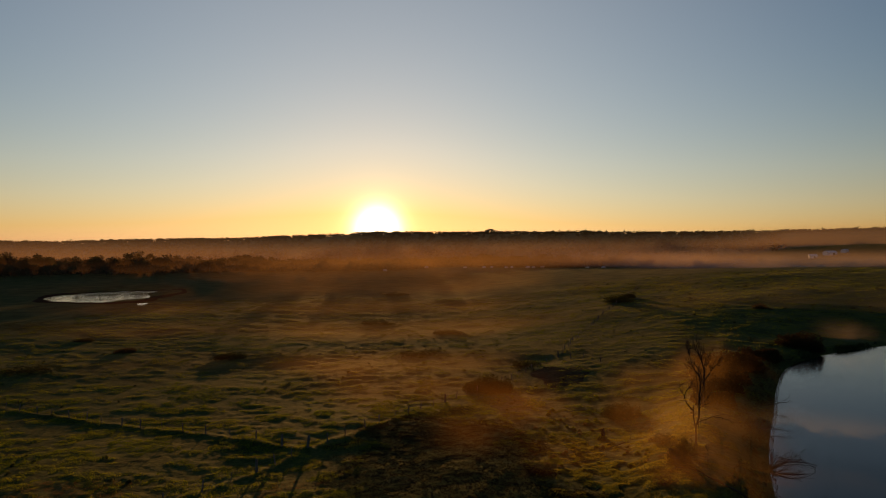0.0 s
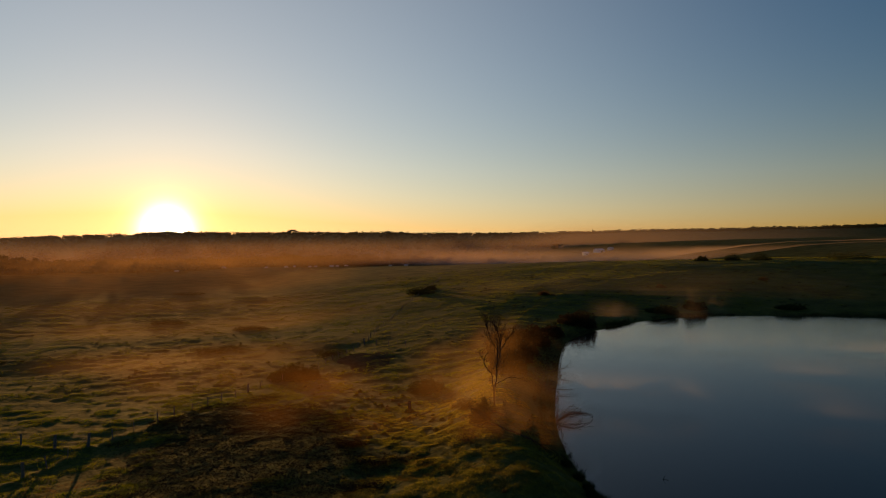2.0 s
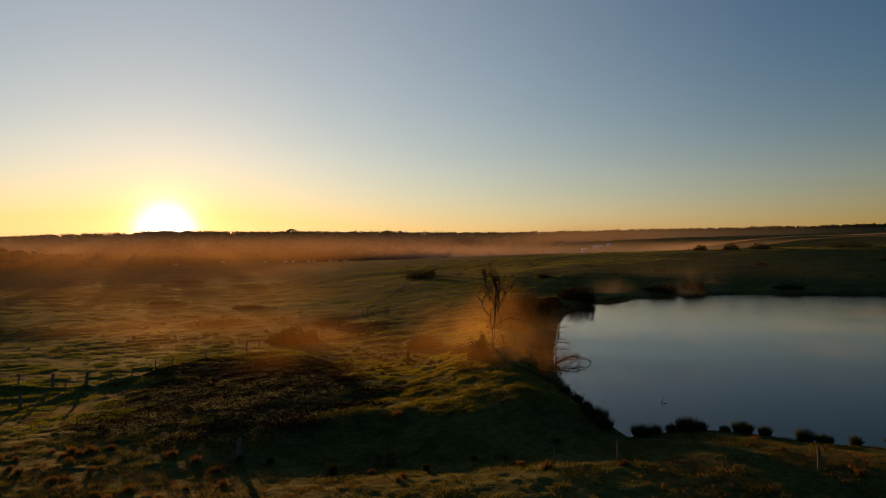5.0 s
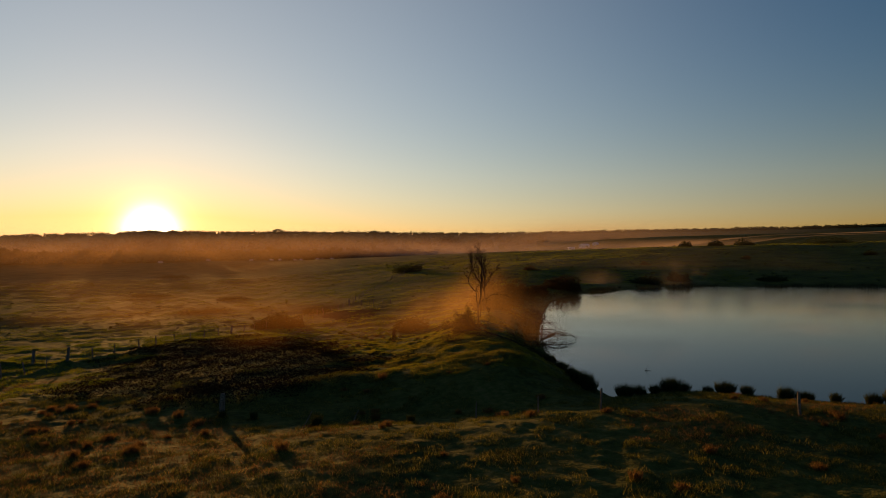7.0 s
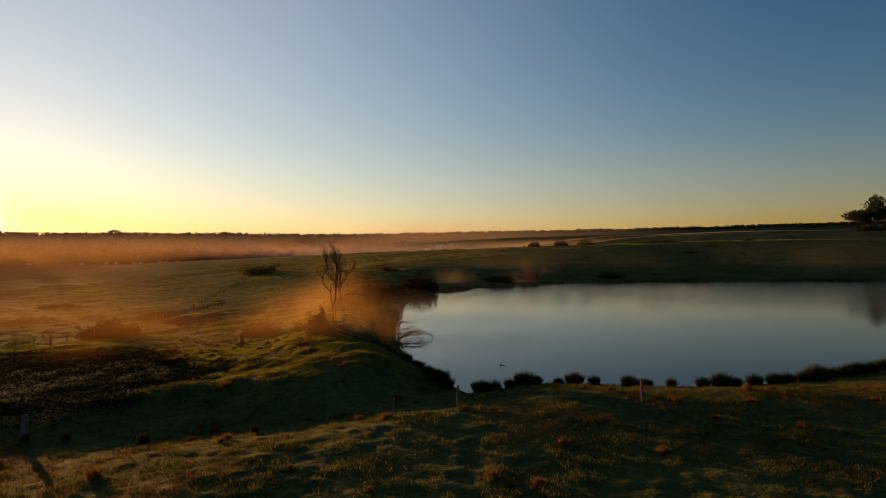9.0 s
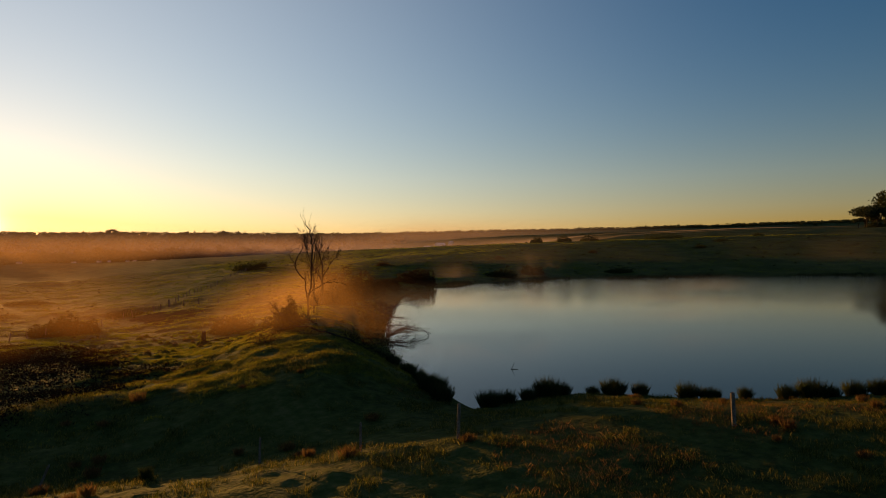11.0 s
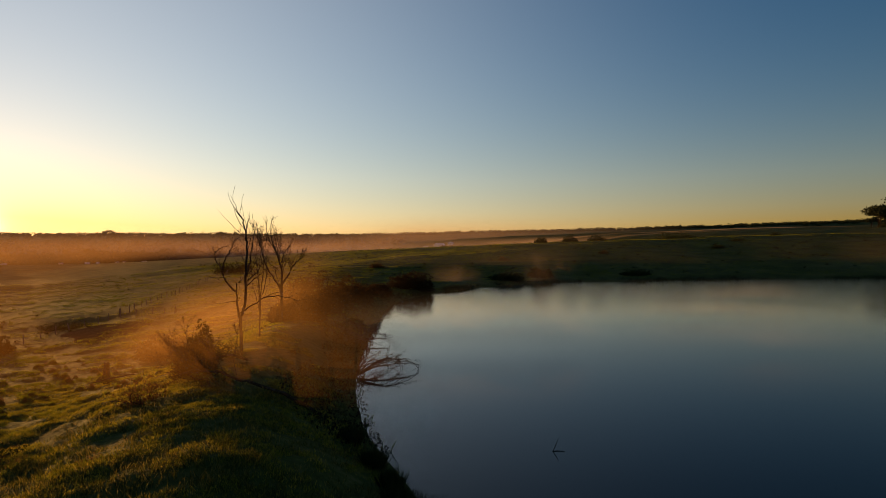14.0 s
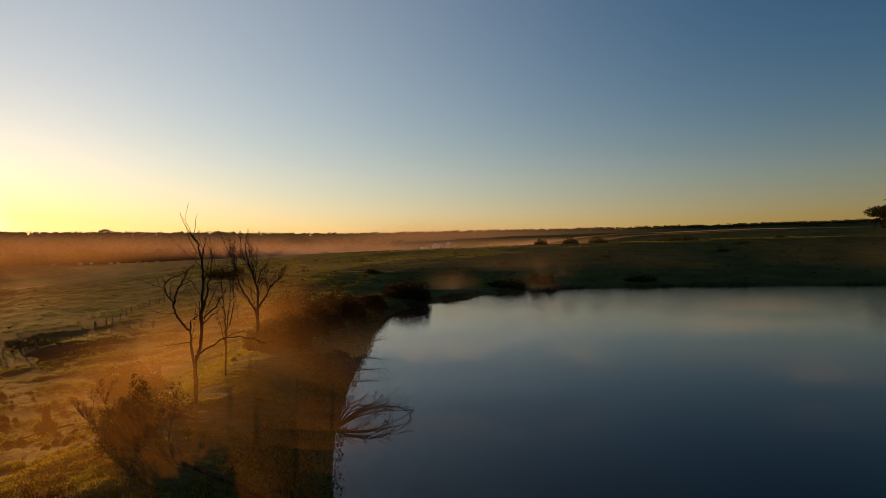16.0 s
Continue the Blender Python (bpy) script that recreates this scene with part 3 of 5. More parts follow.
def twigs(path, radius, levels, spread=0.9, per=4, shrink=0.55, lift=0.12):
    """Ever finer bare twigs off a limb; returns tube chunks."""
    chunks = []
    total = np.linalg.norm(np.diff(path, axis=0), axis=1).sum()
    for _ in range(per):
        i = rng.integers(len(path) // 3, len(path))
        i = min(i, len(path) - 1)
        base = path[i]
        d = path[i] - path[max(i - 1, 0)]
        d = d / (np.linalg.norm(d) + 1e-9) + rng.normal(size=3) * spread * 0.6
        p, r = limb(base, d, total * shrink * (0.6 + 0.6 * rng.random()), radius * 0.6, 5, 0.3, lift)
        chunks.append(tube(p, r, 4))
        if levels > 1:
            chunks += twigs(p, radius * 0.5, levels - 1, spread, per, shrink, lift)
    return chunks


def bare_tree(x, y, stems, label, size=1.0, turn=0.0):
    """A dead tree: each stem a bent tapering trunk given by its points, with bare twigs."""
    thing = empty("dead_tree", pose(x, y, at(x, y) - 0.1, 0, 0, turn) @ Matrix.Scale(size, 4), label, "tree")
    for path, radius, per, levels in stems:
        path = np.array(path, float)
        fine = []
        for a, b in zip(path[:-1], path[1:]):
            for k in range(3):
                fine.append(a + (b - a) * k / 3 + rng.normal(size=3) * 0.025)
        fine.append(path[-1])
        fine = np.array(fine)
        stem = part("stem", mesh_from("stem", *tube(fine, np.linspace(radius, radius * 0.22, len(fine)), 7), M_BARK, True), thing)
        if per:
            part("twig_work", mesh_from("twig_work", *join(twigs(fine, radius * 0.3, levels, 0.75, per, 0.3, 0.25)), M_BARK), stem, "fine bare twigs")
    return thing


# the side along which the dead trees spread their limbs
RX, RY = 0.852, -0.523


def spread(points):
    """Limb points given as (to the side, height, depth) into the tree's own axes."""
    return [(RX * a + 0.523 * d, RY * a + 0.852 * d, h) for a, h, d in points]


bare_tree(25.1, 63.0, [
    (spread([(0, 0, 0), (0.02, 1.2, 0), (-0.05, 2.0, 0), (0.17, 2.6, 0), (0.26, 3.4, 0.05), (0.28, 4.5, 0.1), (0.34, 5.6, 0.1), (0.4, 6.5, 0.05), (0.33, 7.1, 0), (0.22, 7.5, 0), (0.14, 7.9, 0.05), (-0.05, 8.15, 0.1), (-0.27, 8.35, 0.1)]), 0.104, 13, 1),
    (spread([(-0.05, 1.9, 0), (-0.19, 2.8, 0.05), (-0.27, 3.5, 0.05), (-0.22, 4.05, 0.1), (0.04, 4.3, 0.1)]), 0.072, 8, 1),
    (spread([(-0.27, 3.55, 0.05), (-0.6, 3.85, 0.15), (-0.95, 4.25, 0.2), (-1.12, 4.6, 0.25), (-1.16, 4.9, 0.25), (-1.33, 5.15, 0.3), (-1.55, 5.45, 0.3), (-1.63, 5.7, 0.3), (-1.54, 5.92, 0.3), (-1.28, 6.15, 0.25), (-0.95, 6.27, 0.2), (-0.7, 6.37, 0.2)]), 0.060, 9, 1),
    (spread([(-1.16, 4.88, 0.25), (-0.95, 5.42, 0.1), (-0.73, 5.75, 0), (-0.5, 6.1, -0.1), (-0.37, 6.42, -0.15), (-0.18, 6.7, -0.15), (-0.04, 6.76, -0.15)]), 0.048, 10, 2),
    (spread([(-1.55, 5.88, 0.3), (-1.66, 6.05, 0.3), (-1.74, 6.2, 0.3)]), 0.024, 4, 1),
    (spread([(-0.73, 5.75, 0), (-0.45, 5.95, 0.1), (-0.22, 6.05, 0.15)]), 0.024, 6, 1),
    (spread([(0.34, 7.05, 0), (0.42, 7.45, 0), (0.51, 7.75, 0), (0.53, 8.07, 0)]), 0.040, 6, 1),
    (spread([(0.34, 4.6, 0.1), (0.47, 5.3, 0.25), (0.58, 6.1, 0.3), (0.7, 6.75, 0.3), (0.76, 7.15, 0.3), (0.72, 7.55, 0.25)]), 0.048, 11, 1),
    (spread([(0.36, 4.2, 0.1), (0.9, 4.75, 0.3), (1.25, 5.3, 0.4), (1.36, 5.6, 0.4)]), 0.036, 12, 1),
    (spread([(0.36, 3.95, 0.1), (1.05, 4.5, -0.2), (1.4, 4.75, -0.3)]), 0.028, 10, 1),
    (spread([(-0.02, 2.4, 0), (0.8, 2.9, -0.2), (1.5, 3.3, -0.4), (2.3, 3.42, -0.5), (2.9, 3.3, -0.6), (3.5, 3.05, -0.6)]), 0.044, 9, 1),
    (spread([(1.5, 3.3, -0.4), (2.15, 3.57, -0.3), (2.95, 3.64, -0.2)]), 0.020, 8, 1),
    (spread([(-0.16, 3.05, 0.05), (-0.8, 3.0, -0.1), (-1.6, 2.9, -0.2)]), 0.024, 8, 1),
    (spread([(-1.1, 4.45, 0.2), (-1.68, 4.45, 0.1), (-2.0, 4.6, 0)]), 0.018, 7, 1),
], "tall dead tree with bare stems on the grassy dam wall")
bare_tree(28.0, 69.6, [
    (spread([(0, 0, 0), (0.05, 2.0, 0), (0.03, 3.4, 0), (-0.05, 4.8, 0), (-0.2, 6.0, 0.1), (-0.25, 7.2, 0.1)]), 0.07, 14, 2),
    (spread([(0.04, 2.6, 0), (0.15, 4.3, 0.2), (0.3, 5.8, 0.3), (0.35, 7.0, 0.3)]), 0.05, 12, 2),
    (spread([(0.04, 3.0, 0), (0.5, 4.2, -0.2), (0.7, 5.4, -0.2), (0.65, 6.4, -0.2)]), 0.045, 12, 2),
    (spread([(0.02, 2.2, 0), (-0.4, 3.6, 0.2), (-0.7, 5.0, 0.3)]), 0.04, 8, 2),
], "slim bare sapling between the dead trees", 0.85)
bare_tree(32.6, 79.5, [
    (spread([(0, 0, 0), (0.05, 1.4, 0), (0.1, 2.6, 0), (0.05, 3.8, 0.1), (0.05, 5.0, 0.1), (-0.3, 5.9, 0.2), (-0.75, 7.0, 0.2), (-0.9, 7.9, 0.2)]), 0.15, 16, 2),
    (spread([(0.1, 2.5, 0), (-0.1, 3.2, 0.1), (-0.75, 4.1, 0.2), (-1.4, 5.2, 0.3), (-1.7, 6.3, 0.3), (-1.95, 7.4, 0.4)]), 0.1, 18, 2),
    (spread([(0.08, 3.4, 0), (0.55, 4.1, 0.2), (1.0, 5.0, 0.2), (1.45, 5.4, 0.3), (1.75, 5.9, 0.3)]), 0.09, 18, 2),
    (spread([(0.05, 5.2, 0.1), (0.35, 6.2, 0.2), (0.8, 6.9, 0.3)]), 0.06, 14, 2),
], "spreading dead tree with fanned bare branches by the dam wall")


# ---- bushes ----
bush(24.4, 86, 4.4, 2.4, M_LEAF, "low dark green bush behind the dam wall", n=5200, count=4, leaf=0.11)
bush(21.8, 58.4, 1.7, 2.6, M_OLIVE, "feathery olive-brown bush at the dead tree's foot", n=7500, count=3, leaf=0.075)
bush(18.9, 53.6, 1.9, 1.7, M_BROWN_LEAF, "airy rust-brown shrub on sunlit grass", n=900, count=4, leaf=0.05)
bush(14.2, 50.8, 1.8, 0.8, M_LEAF, "small dark bramble on the mound's flank", n=700, count=3, leaf=0.05)
bush(23.7, 61.8, 2.3, 1.5, M_LEAF, "small dark bush at the dead tree's foot", n=1800, count=3, leaf=0.06)
bush(23.4, 67, 2.6, 1.5, M_LEAF, "dark olive bush on the back of the dam wall", n=1800, count=4, leaf=0.07)
bush(8, 109, 8.5, 3.0, M_LEAF, "broad dark scrub bush in the paddock", n=9000, count=6, leaf=0.14)
bush(17.5, 131, 7, 1.8, M_LEAF, "low dark scrub beside the muddy hollow", n=4000, count=5, leaf=0.08)
for bx, by, bw, bh in ((44, 101, 9, 4.2), (51, 109.5, 8, 3.8), (39.5, 92, 6.5, 2.8), (60, 120, 6.5, 2.4), (75, 133.5, 8.5, 4.2), (35.5, 83, 5, 1.8)):
    bush(bx, by, bw, bh, M_SCRUB, "thick dark brownish bush on the dam's bank", n=11000, count=5, leaf=0.15, group="bushes on the bank", turn=-30)
for bx, by, bw, bh, bc in ((224, 270, 6, 3.6, 4), (236, 262, 7, 4.2, 4), (247, 254, 9, 4.4, 5), (277, 231, 20, 5, 8), (63, 229, 10, 3.6, 5), (70, 240, 5, 2.6, 3), (112, 152, 9, 2.4, 5), (126, 155, 6, 3.4, 4), (152, 146, 8, 1.6, 5)):
    bush(bx, by, bw, bh, M_LEAF, "dark rounded bush on the pasture", n=2400, count=bc, leaf=0.22, group="bushes on the pasture", turn=-40)
for bx, by, bw, bh in ((-84, 129, 11, 2.0), (-128, 198, 34, 1.8), (-97, 171, 5, 1.2), (-77, 154, 4.5, 1.5), (-49, 146, 7, 1.6), (-24, 318, 14, 2.5), (-22, 212, 11, 1.8), (-5, 150, 12, 0.9), (2, 186, 9, 1.2), (95, 190, 4, 1.6), (140, 190, 3, 1.5), (185, 190, 4, 1.3), (230, 175, 5, 1.6), (265, 190, 6, 1.4), (310, 200, 5, 2.2)):
    bush(bx, by, bw, bh, M_LEAF if bw > 4.7 else M_BROWN_LEAF, "low dark scrub bush on open grass", n=2600, count=5, leaf=0.12, group="scrub bushes", turn=10)

# ---- woods ----
def gum_tree_variant(tall, wide):
    thing = empty("tree", Matrix(), "dark spreading gum tree at the edge of the plain", "tree", "trees along the plain")
    p, r = limb((0, 0, -0.3), (0.05, 0.05, 1), tall * 0.6, tall * 0.022, 6, 0.15, 0.2)
    chunks = [tube(p, r, 6)]
    quads = []
    for i in range(7):
        b = p[2 + i % 4]
        a = i * 2.4 + rng.random()
        tip = np.array((math.cos(a) * wide * (0.25 + 0.3 * rng.random()), math.sin(a) * wide * (0.25 + 0.3 * rng.random()), tall * (0.55 + 0.35 * rng.random())))
        chunks.append(tube([b, (b + tip) / 2 + rng.normal(size=3) * 0.4, tip], [tall * 0.012, tall * 0.008, 0.05], 5))
        quads.append(leaf_cloud(110, tip, (wide * 0.24, wide * 0.24, tall * 0.13), 0.75))
    quads.append(leaf_cloud(120, p[-1] + (0, 0, tall * 0.15), (wide * 0.28, wide * 0.28, tall * 0.16), 0.75))
    part("trunk", mesh_from("trunk", *join(chunks), M_BARK, True), thing)
    part("crown", quads_mesh("crown", np.vstack(quads), M_GUM), thing, "uneven dark green crown")
    return thing


KINDS = [gum_tree_variant(t, w) for t, w in ((17, 14), (21, 16), (14, 13), (24, 17), (18, 18))]


def plant_tree(k, x, y, size, turn):
    return copy_thing(KINDS[k], pose(x, y, at(x, y), 0, 0, turn) @ Matrix.Scale(size, 4))


for i, k in enumerate(KINDS):
    kx, ky = -560 - 25 * i, 430 + 9 * i
    k.matrix_world = pose(kx, ky, at(kx, ky))
BELT_AZ, BELT_D = (-48, -4, 0, 12, 20, 40), (545, 545, 650, 650, 690, 700)
for i in range(280):
    a = math.radians(-46 + 72 * (i + rng.random()) / 280)
    d = float(np.interp(math.degrees(a), BELT_AZ, BELT_D)) + 90 * rng.random()
    plant_tree(i % 5, d * math.sin(a), d * math.cos(a), (0.46 + 0.2 * rng.random()) * (1.15 if a < -0.4 else 0.75 if -0.25 < a < 0.05 else 1), rng.random() * 360)
for tx, ty, s in ((585, 276, 1.0), (594, 272, 1.25), (604, 276, 1.1), (617, 269, 1.3), (632, 272, 1.2), (573, 277, 0.5)):
    t = plant_tree(int(s * 10) % 5, tx, ty, s, tx * 7)
for tx, ty, s, k in ((590, 280, 0.9, 0), (599, 284, 1.1, 4), (610, 268, 1.2, 4), (624, 280, 1.25, 1), (640, 276, 1.2, 0), (608, 282, 0.8, 2), (630, 264, 1.0, 4)):
    plant_tree(k, tx, ty, s, ty * 11)
for tx, ty, w, h in ((600, 274, 16, 6), (622, 272, 18, 7)):
    bush(tx, ty, w, h, M_GUM, "dark undergrowth below the gum trees", n=2600, count=5, leaf=0.5, group="undergrowth", turn=-25)


def woods():
    """Far woods: leafy clumps over the hills, thick enough to hide the ground."""
    n = 6400
    a = np.radians(rng.uniform(-50, 85, n))
    d = 860 + 1450 * rng.random(n) ** 0.8
    d[: n // 3] = 2080 + 200 * rng.random(n // 3)
    x, y = d * np.sin(a), d * np.cos(a)
    d = np.where(a > math.radians(28), np.maximum(d, 1750 + 0.25 * d), d)
    x, y = d * np.sin(a), d * np.cos(a)
    keep = value_noise(x, y, 180, 21) + 0.6 * value_noise(x, y, 60, 22) > -0.75
    x, y, d = x[keep], y[keep], d[keep]
    z = height(x, y, False)
    quads = []
    for i in range(len(x)):
        h = 5 + 6 * rng.random()
        w = 7 + 9 * rng.random()
        quads.append(leaf_cloud(26, (x[i], y[i], z[i] + h * 0.5), (w * 0.6, w * 0.6, h * 0.5), 2.2))
    a = np.radians(rng.uniform(-48, 26, 3000))
    d = np.interp(np.degrees(a), BELT_AZ, BELT_D) + 25 + 120 * rng.random(3000)
    x, y = d * np.sin(a), d * np.cos(a)
    z = height(x, y, False)
    for i in range(len(x)):
        h = 6 + 3.5 * rng.random()
        quads.append(leaf_cloud(34, (x[i], y[i], z[i] + h * 0.45), (6, 6, h * 0.55), 1.3))
    ob = new("woods", quads_mesh("woods", np.vstack(quads), M_GUM))
    tagged(ob, "dark hazy eucalypt woods over the far hills", "woods", kind="stuff")


woods()


# ---- grass, rushes and bracken ----
def scatter(n, x0, x1, y0, y1, keep):
    x, y = rng.uniform(x0, x1, n), rng.uniform(y0, y1, n)
    k = keep(x, y)
    x, y = x[k], y[k]
    return np.stack([x, y, height(x, y) - 0.02], 1)


# Wedge of ground the camera looks over; plants are scattered only inside it.
def in_view(x, y):
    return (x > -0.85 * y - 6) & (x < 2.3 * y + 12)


def dryness(x, y):
    return value_noise(x, y, 9, 31) + 0.5 * value_noise(x, y, 2.5, 32)


def stuff(name, quads, mat, label, category):
    return tagged(new(name, quads_mesh(name, quads, mat)), label, category, kind="stuff")


land = lambda x, y: shore_distance(x, y, POND) > 0.5


def tufts(centres, per, wide):
    """Blades gathered into tufts round the given centres."""
    p = np.repeat(centres, per, 0)
    p[:, :2] += rng.normal(size=(len(p), 2)) * wide
    return p


not_thick = lambda x, y: ((x + 0.8) / 11.5) ** 2 + ((y - 67) / 25) ** 2 + 0.5 * value_noise(x, y, 5, 41) > 0.65
g1 = scatter(110000, -30, 62, 12, 60, lambda x, y: land(x, y) & (y + 3 * rng.normal(size=x.shape) < 53) & in_view(x, y) & not_thick(x, y) & (value_noise(x, y, 0.75, 37) + 0.6 * value_noise(x, y, 2.4, 38) > -0.05))
g1 = tufts(g1, 8, 0.1)
stuff("grass", blades(g1, 0.15 + 0.08 * value_noise(g1[:, 0], g1[:, 1], 1.6, 39), 0.009, 0.8), M_TURF, "short rank brown-green grass on the near ground", "grass")
g1 = scatter(90000, -75, 45, 46, 122, lambda x, y: land(x, y) & in_view(x, y) & not_thick(x, y) & (y + 9 * rng.normal(size=x.shape) < 106) & (y + 3 * rng.normal(size=x.shape) > 52) & ((x < 9 + 2 * rng.normal(size=x.shape)) | (y > 76 + 4 * rng.normal(size=x.shape))) & (value_noise(0.7 * x, y, 2.0, 13) + 0.5 * value_noise(x, y, 0.8, 36) > 0.0))
stuff("grass", blades(tufts(g1, 8, 0.16), 0.16, 0.02, 0.8), M_GRASS, "tufted golden-green grass below the dam wall", "grass")
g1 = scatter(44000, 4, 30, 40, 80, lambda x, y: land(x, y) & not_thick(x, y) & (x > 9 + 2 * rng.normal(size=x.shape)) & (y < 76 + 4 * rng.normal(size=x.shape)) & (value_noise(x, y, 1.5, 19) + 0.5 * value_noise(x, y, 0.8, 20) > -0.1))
stuff("grass", blades(tufts(g1, 12, 0.1), 0.11, 0.009, 0.9), M_SUNLIT_GRASS, "tufted grass over the dam wall, coloured as if sunlit", "grass")
g2 = scatter(90000, -130, 160, 84, 300, lambda x, y: land(x, y) & in_view(x, y) & (y + 9 * rng.normal(size=x.shape) > 98) & (value_noise(0.7 * x, y, 2.0, 13) > 0.1))
stuff("grass", blades(tufts(g2, 6, 0.25), 0.2, 0.04, 0.8), M_GRASS, "grazed green grass across the paddock", "grass")
g2 = scatter(46000, 60, 330, 20, 330, lambda x, y: (shore_distance(x, y, POND) > 4) & (y > 0.45 * x) & (value_noise(x, y, 8, 34) > -0.4))
stuff("grass", blades(tufts(g2, 5, 0.5), 0.22, 0.05, 0.9), M_GRASS, "grazed green grass over the pasture rise", "grass")
g3 = scatter(34000, -40, 60, 12, 62, lambda x, y: land(x, y) & in_view(x, y) & not_thick(x, y) & (dryness(x, y) > 0.2))
stuff("dry_grass", blades(tufts(g3, 12, 0.14), 0.17, 0.004, 0.9), M_RUST, "rusty golden dry grass stalks in patches", "grass")


def bracken_patch():
    n = 210000
    x, y = rng.uniform(-20, 19, n), rng.uniform(38, 100, n)
    u, v = (x + 0.8) / 11.5, (y - 67) / 25
    edge = u * u + v * v + 0.5 * value_noise(x, y, 5, 41) + 0.25 * value_noise(x, y, 1.8, 44)
    lift = 0.3 + 0.35 * np.abs(value_noise(x, y, 3.2, 42)) + 0.22 * value_noise(x, y, 0.9, 43)
    k = edge + 0.16 * rng.normal(size=n) < 0.95
    x, y, lift = x[k], y[k], lift[k] * (0.2 + 0.8 * smooth(1.15, 0.5, edge[k]))
    p = np.stack([x, y, height(x, y) + lift * rng.random(len(x)) ** 0.4], 1)
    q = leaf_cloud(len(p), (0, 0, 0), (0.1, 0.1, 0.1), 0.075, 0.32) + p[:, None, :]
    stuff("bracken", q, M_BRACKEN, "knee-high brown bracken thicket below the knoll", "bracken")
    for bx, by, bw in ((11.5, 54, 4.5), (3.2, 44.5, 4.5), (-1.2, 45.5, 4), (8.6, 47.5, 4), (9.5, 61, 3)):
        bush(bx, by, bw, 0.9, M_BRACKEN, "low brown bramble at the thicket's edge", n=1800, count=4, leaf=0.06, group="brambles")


bracken_patch()


def weeds():
    """Low dark weeds and dung-green clumps dotted over the paddock."""
    n = 650
    x, y = rng.uniform(-110, 120, n), 62 + 230 * rng.random(n) ** 1.3
    k = land(x, y) & in_view(x, y) & (value_noise(x, y, 22, 71) + 0.8 * rng.random(n) > 0.25)
    x, y = x[k], y[k]
    z = height(x, y)
    quads = []
    for i in range(len(x)):
        s = 0.1 + 0.2 * rng.random() ** 2
        quads.append(leaf_cloud(16, (x[i], y[i], z[i] + s * 0.35), (s * 1.5, s * 1.5, s * 0.7), 0.16))
    x, y = rng.uniform(60, 330, 520), rng.uniform(40, 330, 520)
    k = (shore_distance(x, y, POND) > 5) & (y > 0.45 * x)
    x, y = x[k], y[k]
    z = height(x, y)
    for i in range(len(x)):
        s = 0.25 + 0.5 * rng.random() ** 3
        quads.append(leaf_cloud(22, (x[i], y[i], z[i] + s * 0.4), (s * 1.6, s * 1.6, s * 0.9), 0.22))
    stuff("weeds", np.vstack(quads), M_LEAF, "low dark weeds dotted over the paddock", "weeds")


weeds()


def rush_mesh(n, wide, tall):
    a, r = rng.random(n) * 2 * math.pi, wide * rng.random(n) ** 0.5
    base = np.stack([r * np.cos(a), r * np.sin(a), np.zeros(n) - 0.05], 1)
    tip = base * 1.0 + np.stack([np.cos(a) * r * 0.35, np.sin(a) * r * 0.35, tall * (0.65 + 0.4 * rng.random(n)) * (1.1 - 0.3 * r / wide)], 1) + rng.normal(size=(n, 3)) * 0.09
    s = np.stack([-np.sin(a), np.cos(a), np.zeros(n)], 1) * 0.0065
    mid = (base + tip) / 2 + (0, 0, 0.08)
    return quads_mesh("tuft", np.stack([base - s, base + s, mid + s * 0.9, tip, mid - s * 0.9], 1), M_RUSH)


def rush_kind(n, wide, tall):
    thing = empty("rush_tussock", Matrix(), "dark spiky rush tussock at the water's edge", "rush", "rush tussocks on the shore")
    part("tuft", rush_mesh(n, wide, tall), thing)
    a = np.linspace(0, 2 * math.pi, 9)[:-1]
    ring = [(wide * 0.95 * math.cos(w), wide * 0.95 * math.sin(w), -0.1) for w in a] + [(wide * 0.6 * math.cos(w), wide * 0.6 * math.sin(w), tall * 0.3) for w in a] + [(0, 0, tall * 0.42)]
    faces = [(i, (i + 1) % 8, 8 + (i + 1) % 8, 8 + i) for i in range(8)] + [(8 + i, 8 + (i + 1) % 8, 16) for i in range(8)]
    part("root_clump", mesh_from("root_clump", ring, faces, M_RUSH, True), thing, "matted dark root clump")
    return thing


RUSHES = [rush_kind(800, 0.38, 0.82), rush_kind(1300, 0.52, 0.92), rush_kind(620, 0.3, 0.72)]
spots = []
for cx, cy, s in ((25.6, 48.2, 1.0), (25.2, 45.4, 0.8), (24.9, 43.4, 1.1), (24.3, 41.9, 0.9), (24.0, 40.4, 1.2), (23.6, 39.2, 1.1), (23.2, 38.1, 1.2),
                  (24.6, 35.9, 1.0), (25.9, 36.2, 1.1), (27.2, 36.2, 0.9), (28.3, 36.0, 1.2), (29.3, 35.9, 1.0), (30.5, 35.0, 0.7), (31.4, 34.4, 1.0), (32.3, 33.4, 1.1),
                  (33.8, 31.7, 1.15), (34.5, 30.9, 0.8), (36.0, 30.0, 0.95), (38.0, 29.0, 1.05), (39.2, 28.4, 1.2), (40.2, 27.9, 0.9), (41.3, 27.4, 1.15),
                  (43.0, 26.9, 1.0), (44.0, 26.6, 1.3), (45.2, 26.2, 1.1), (46.4, 25.8, 1.35), (47.8, 25.6, 1.2), (49.2, 25.4, 1.3), (50.8, 25.3, 1.1), (52.4, 25.2, 1.4), (54.2, 25.2, 1.2), (56.0, 25.0, 1.3), (58.0, 24.8, 1.3), (60.2, 24.5, 1.2)):
    spots.append((cx, cy, s))
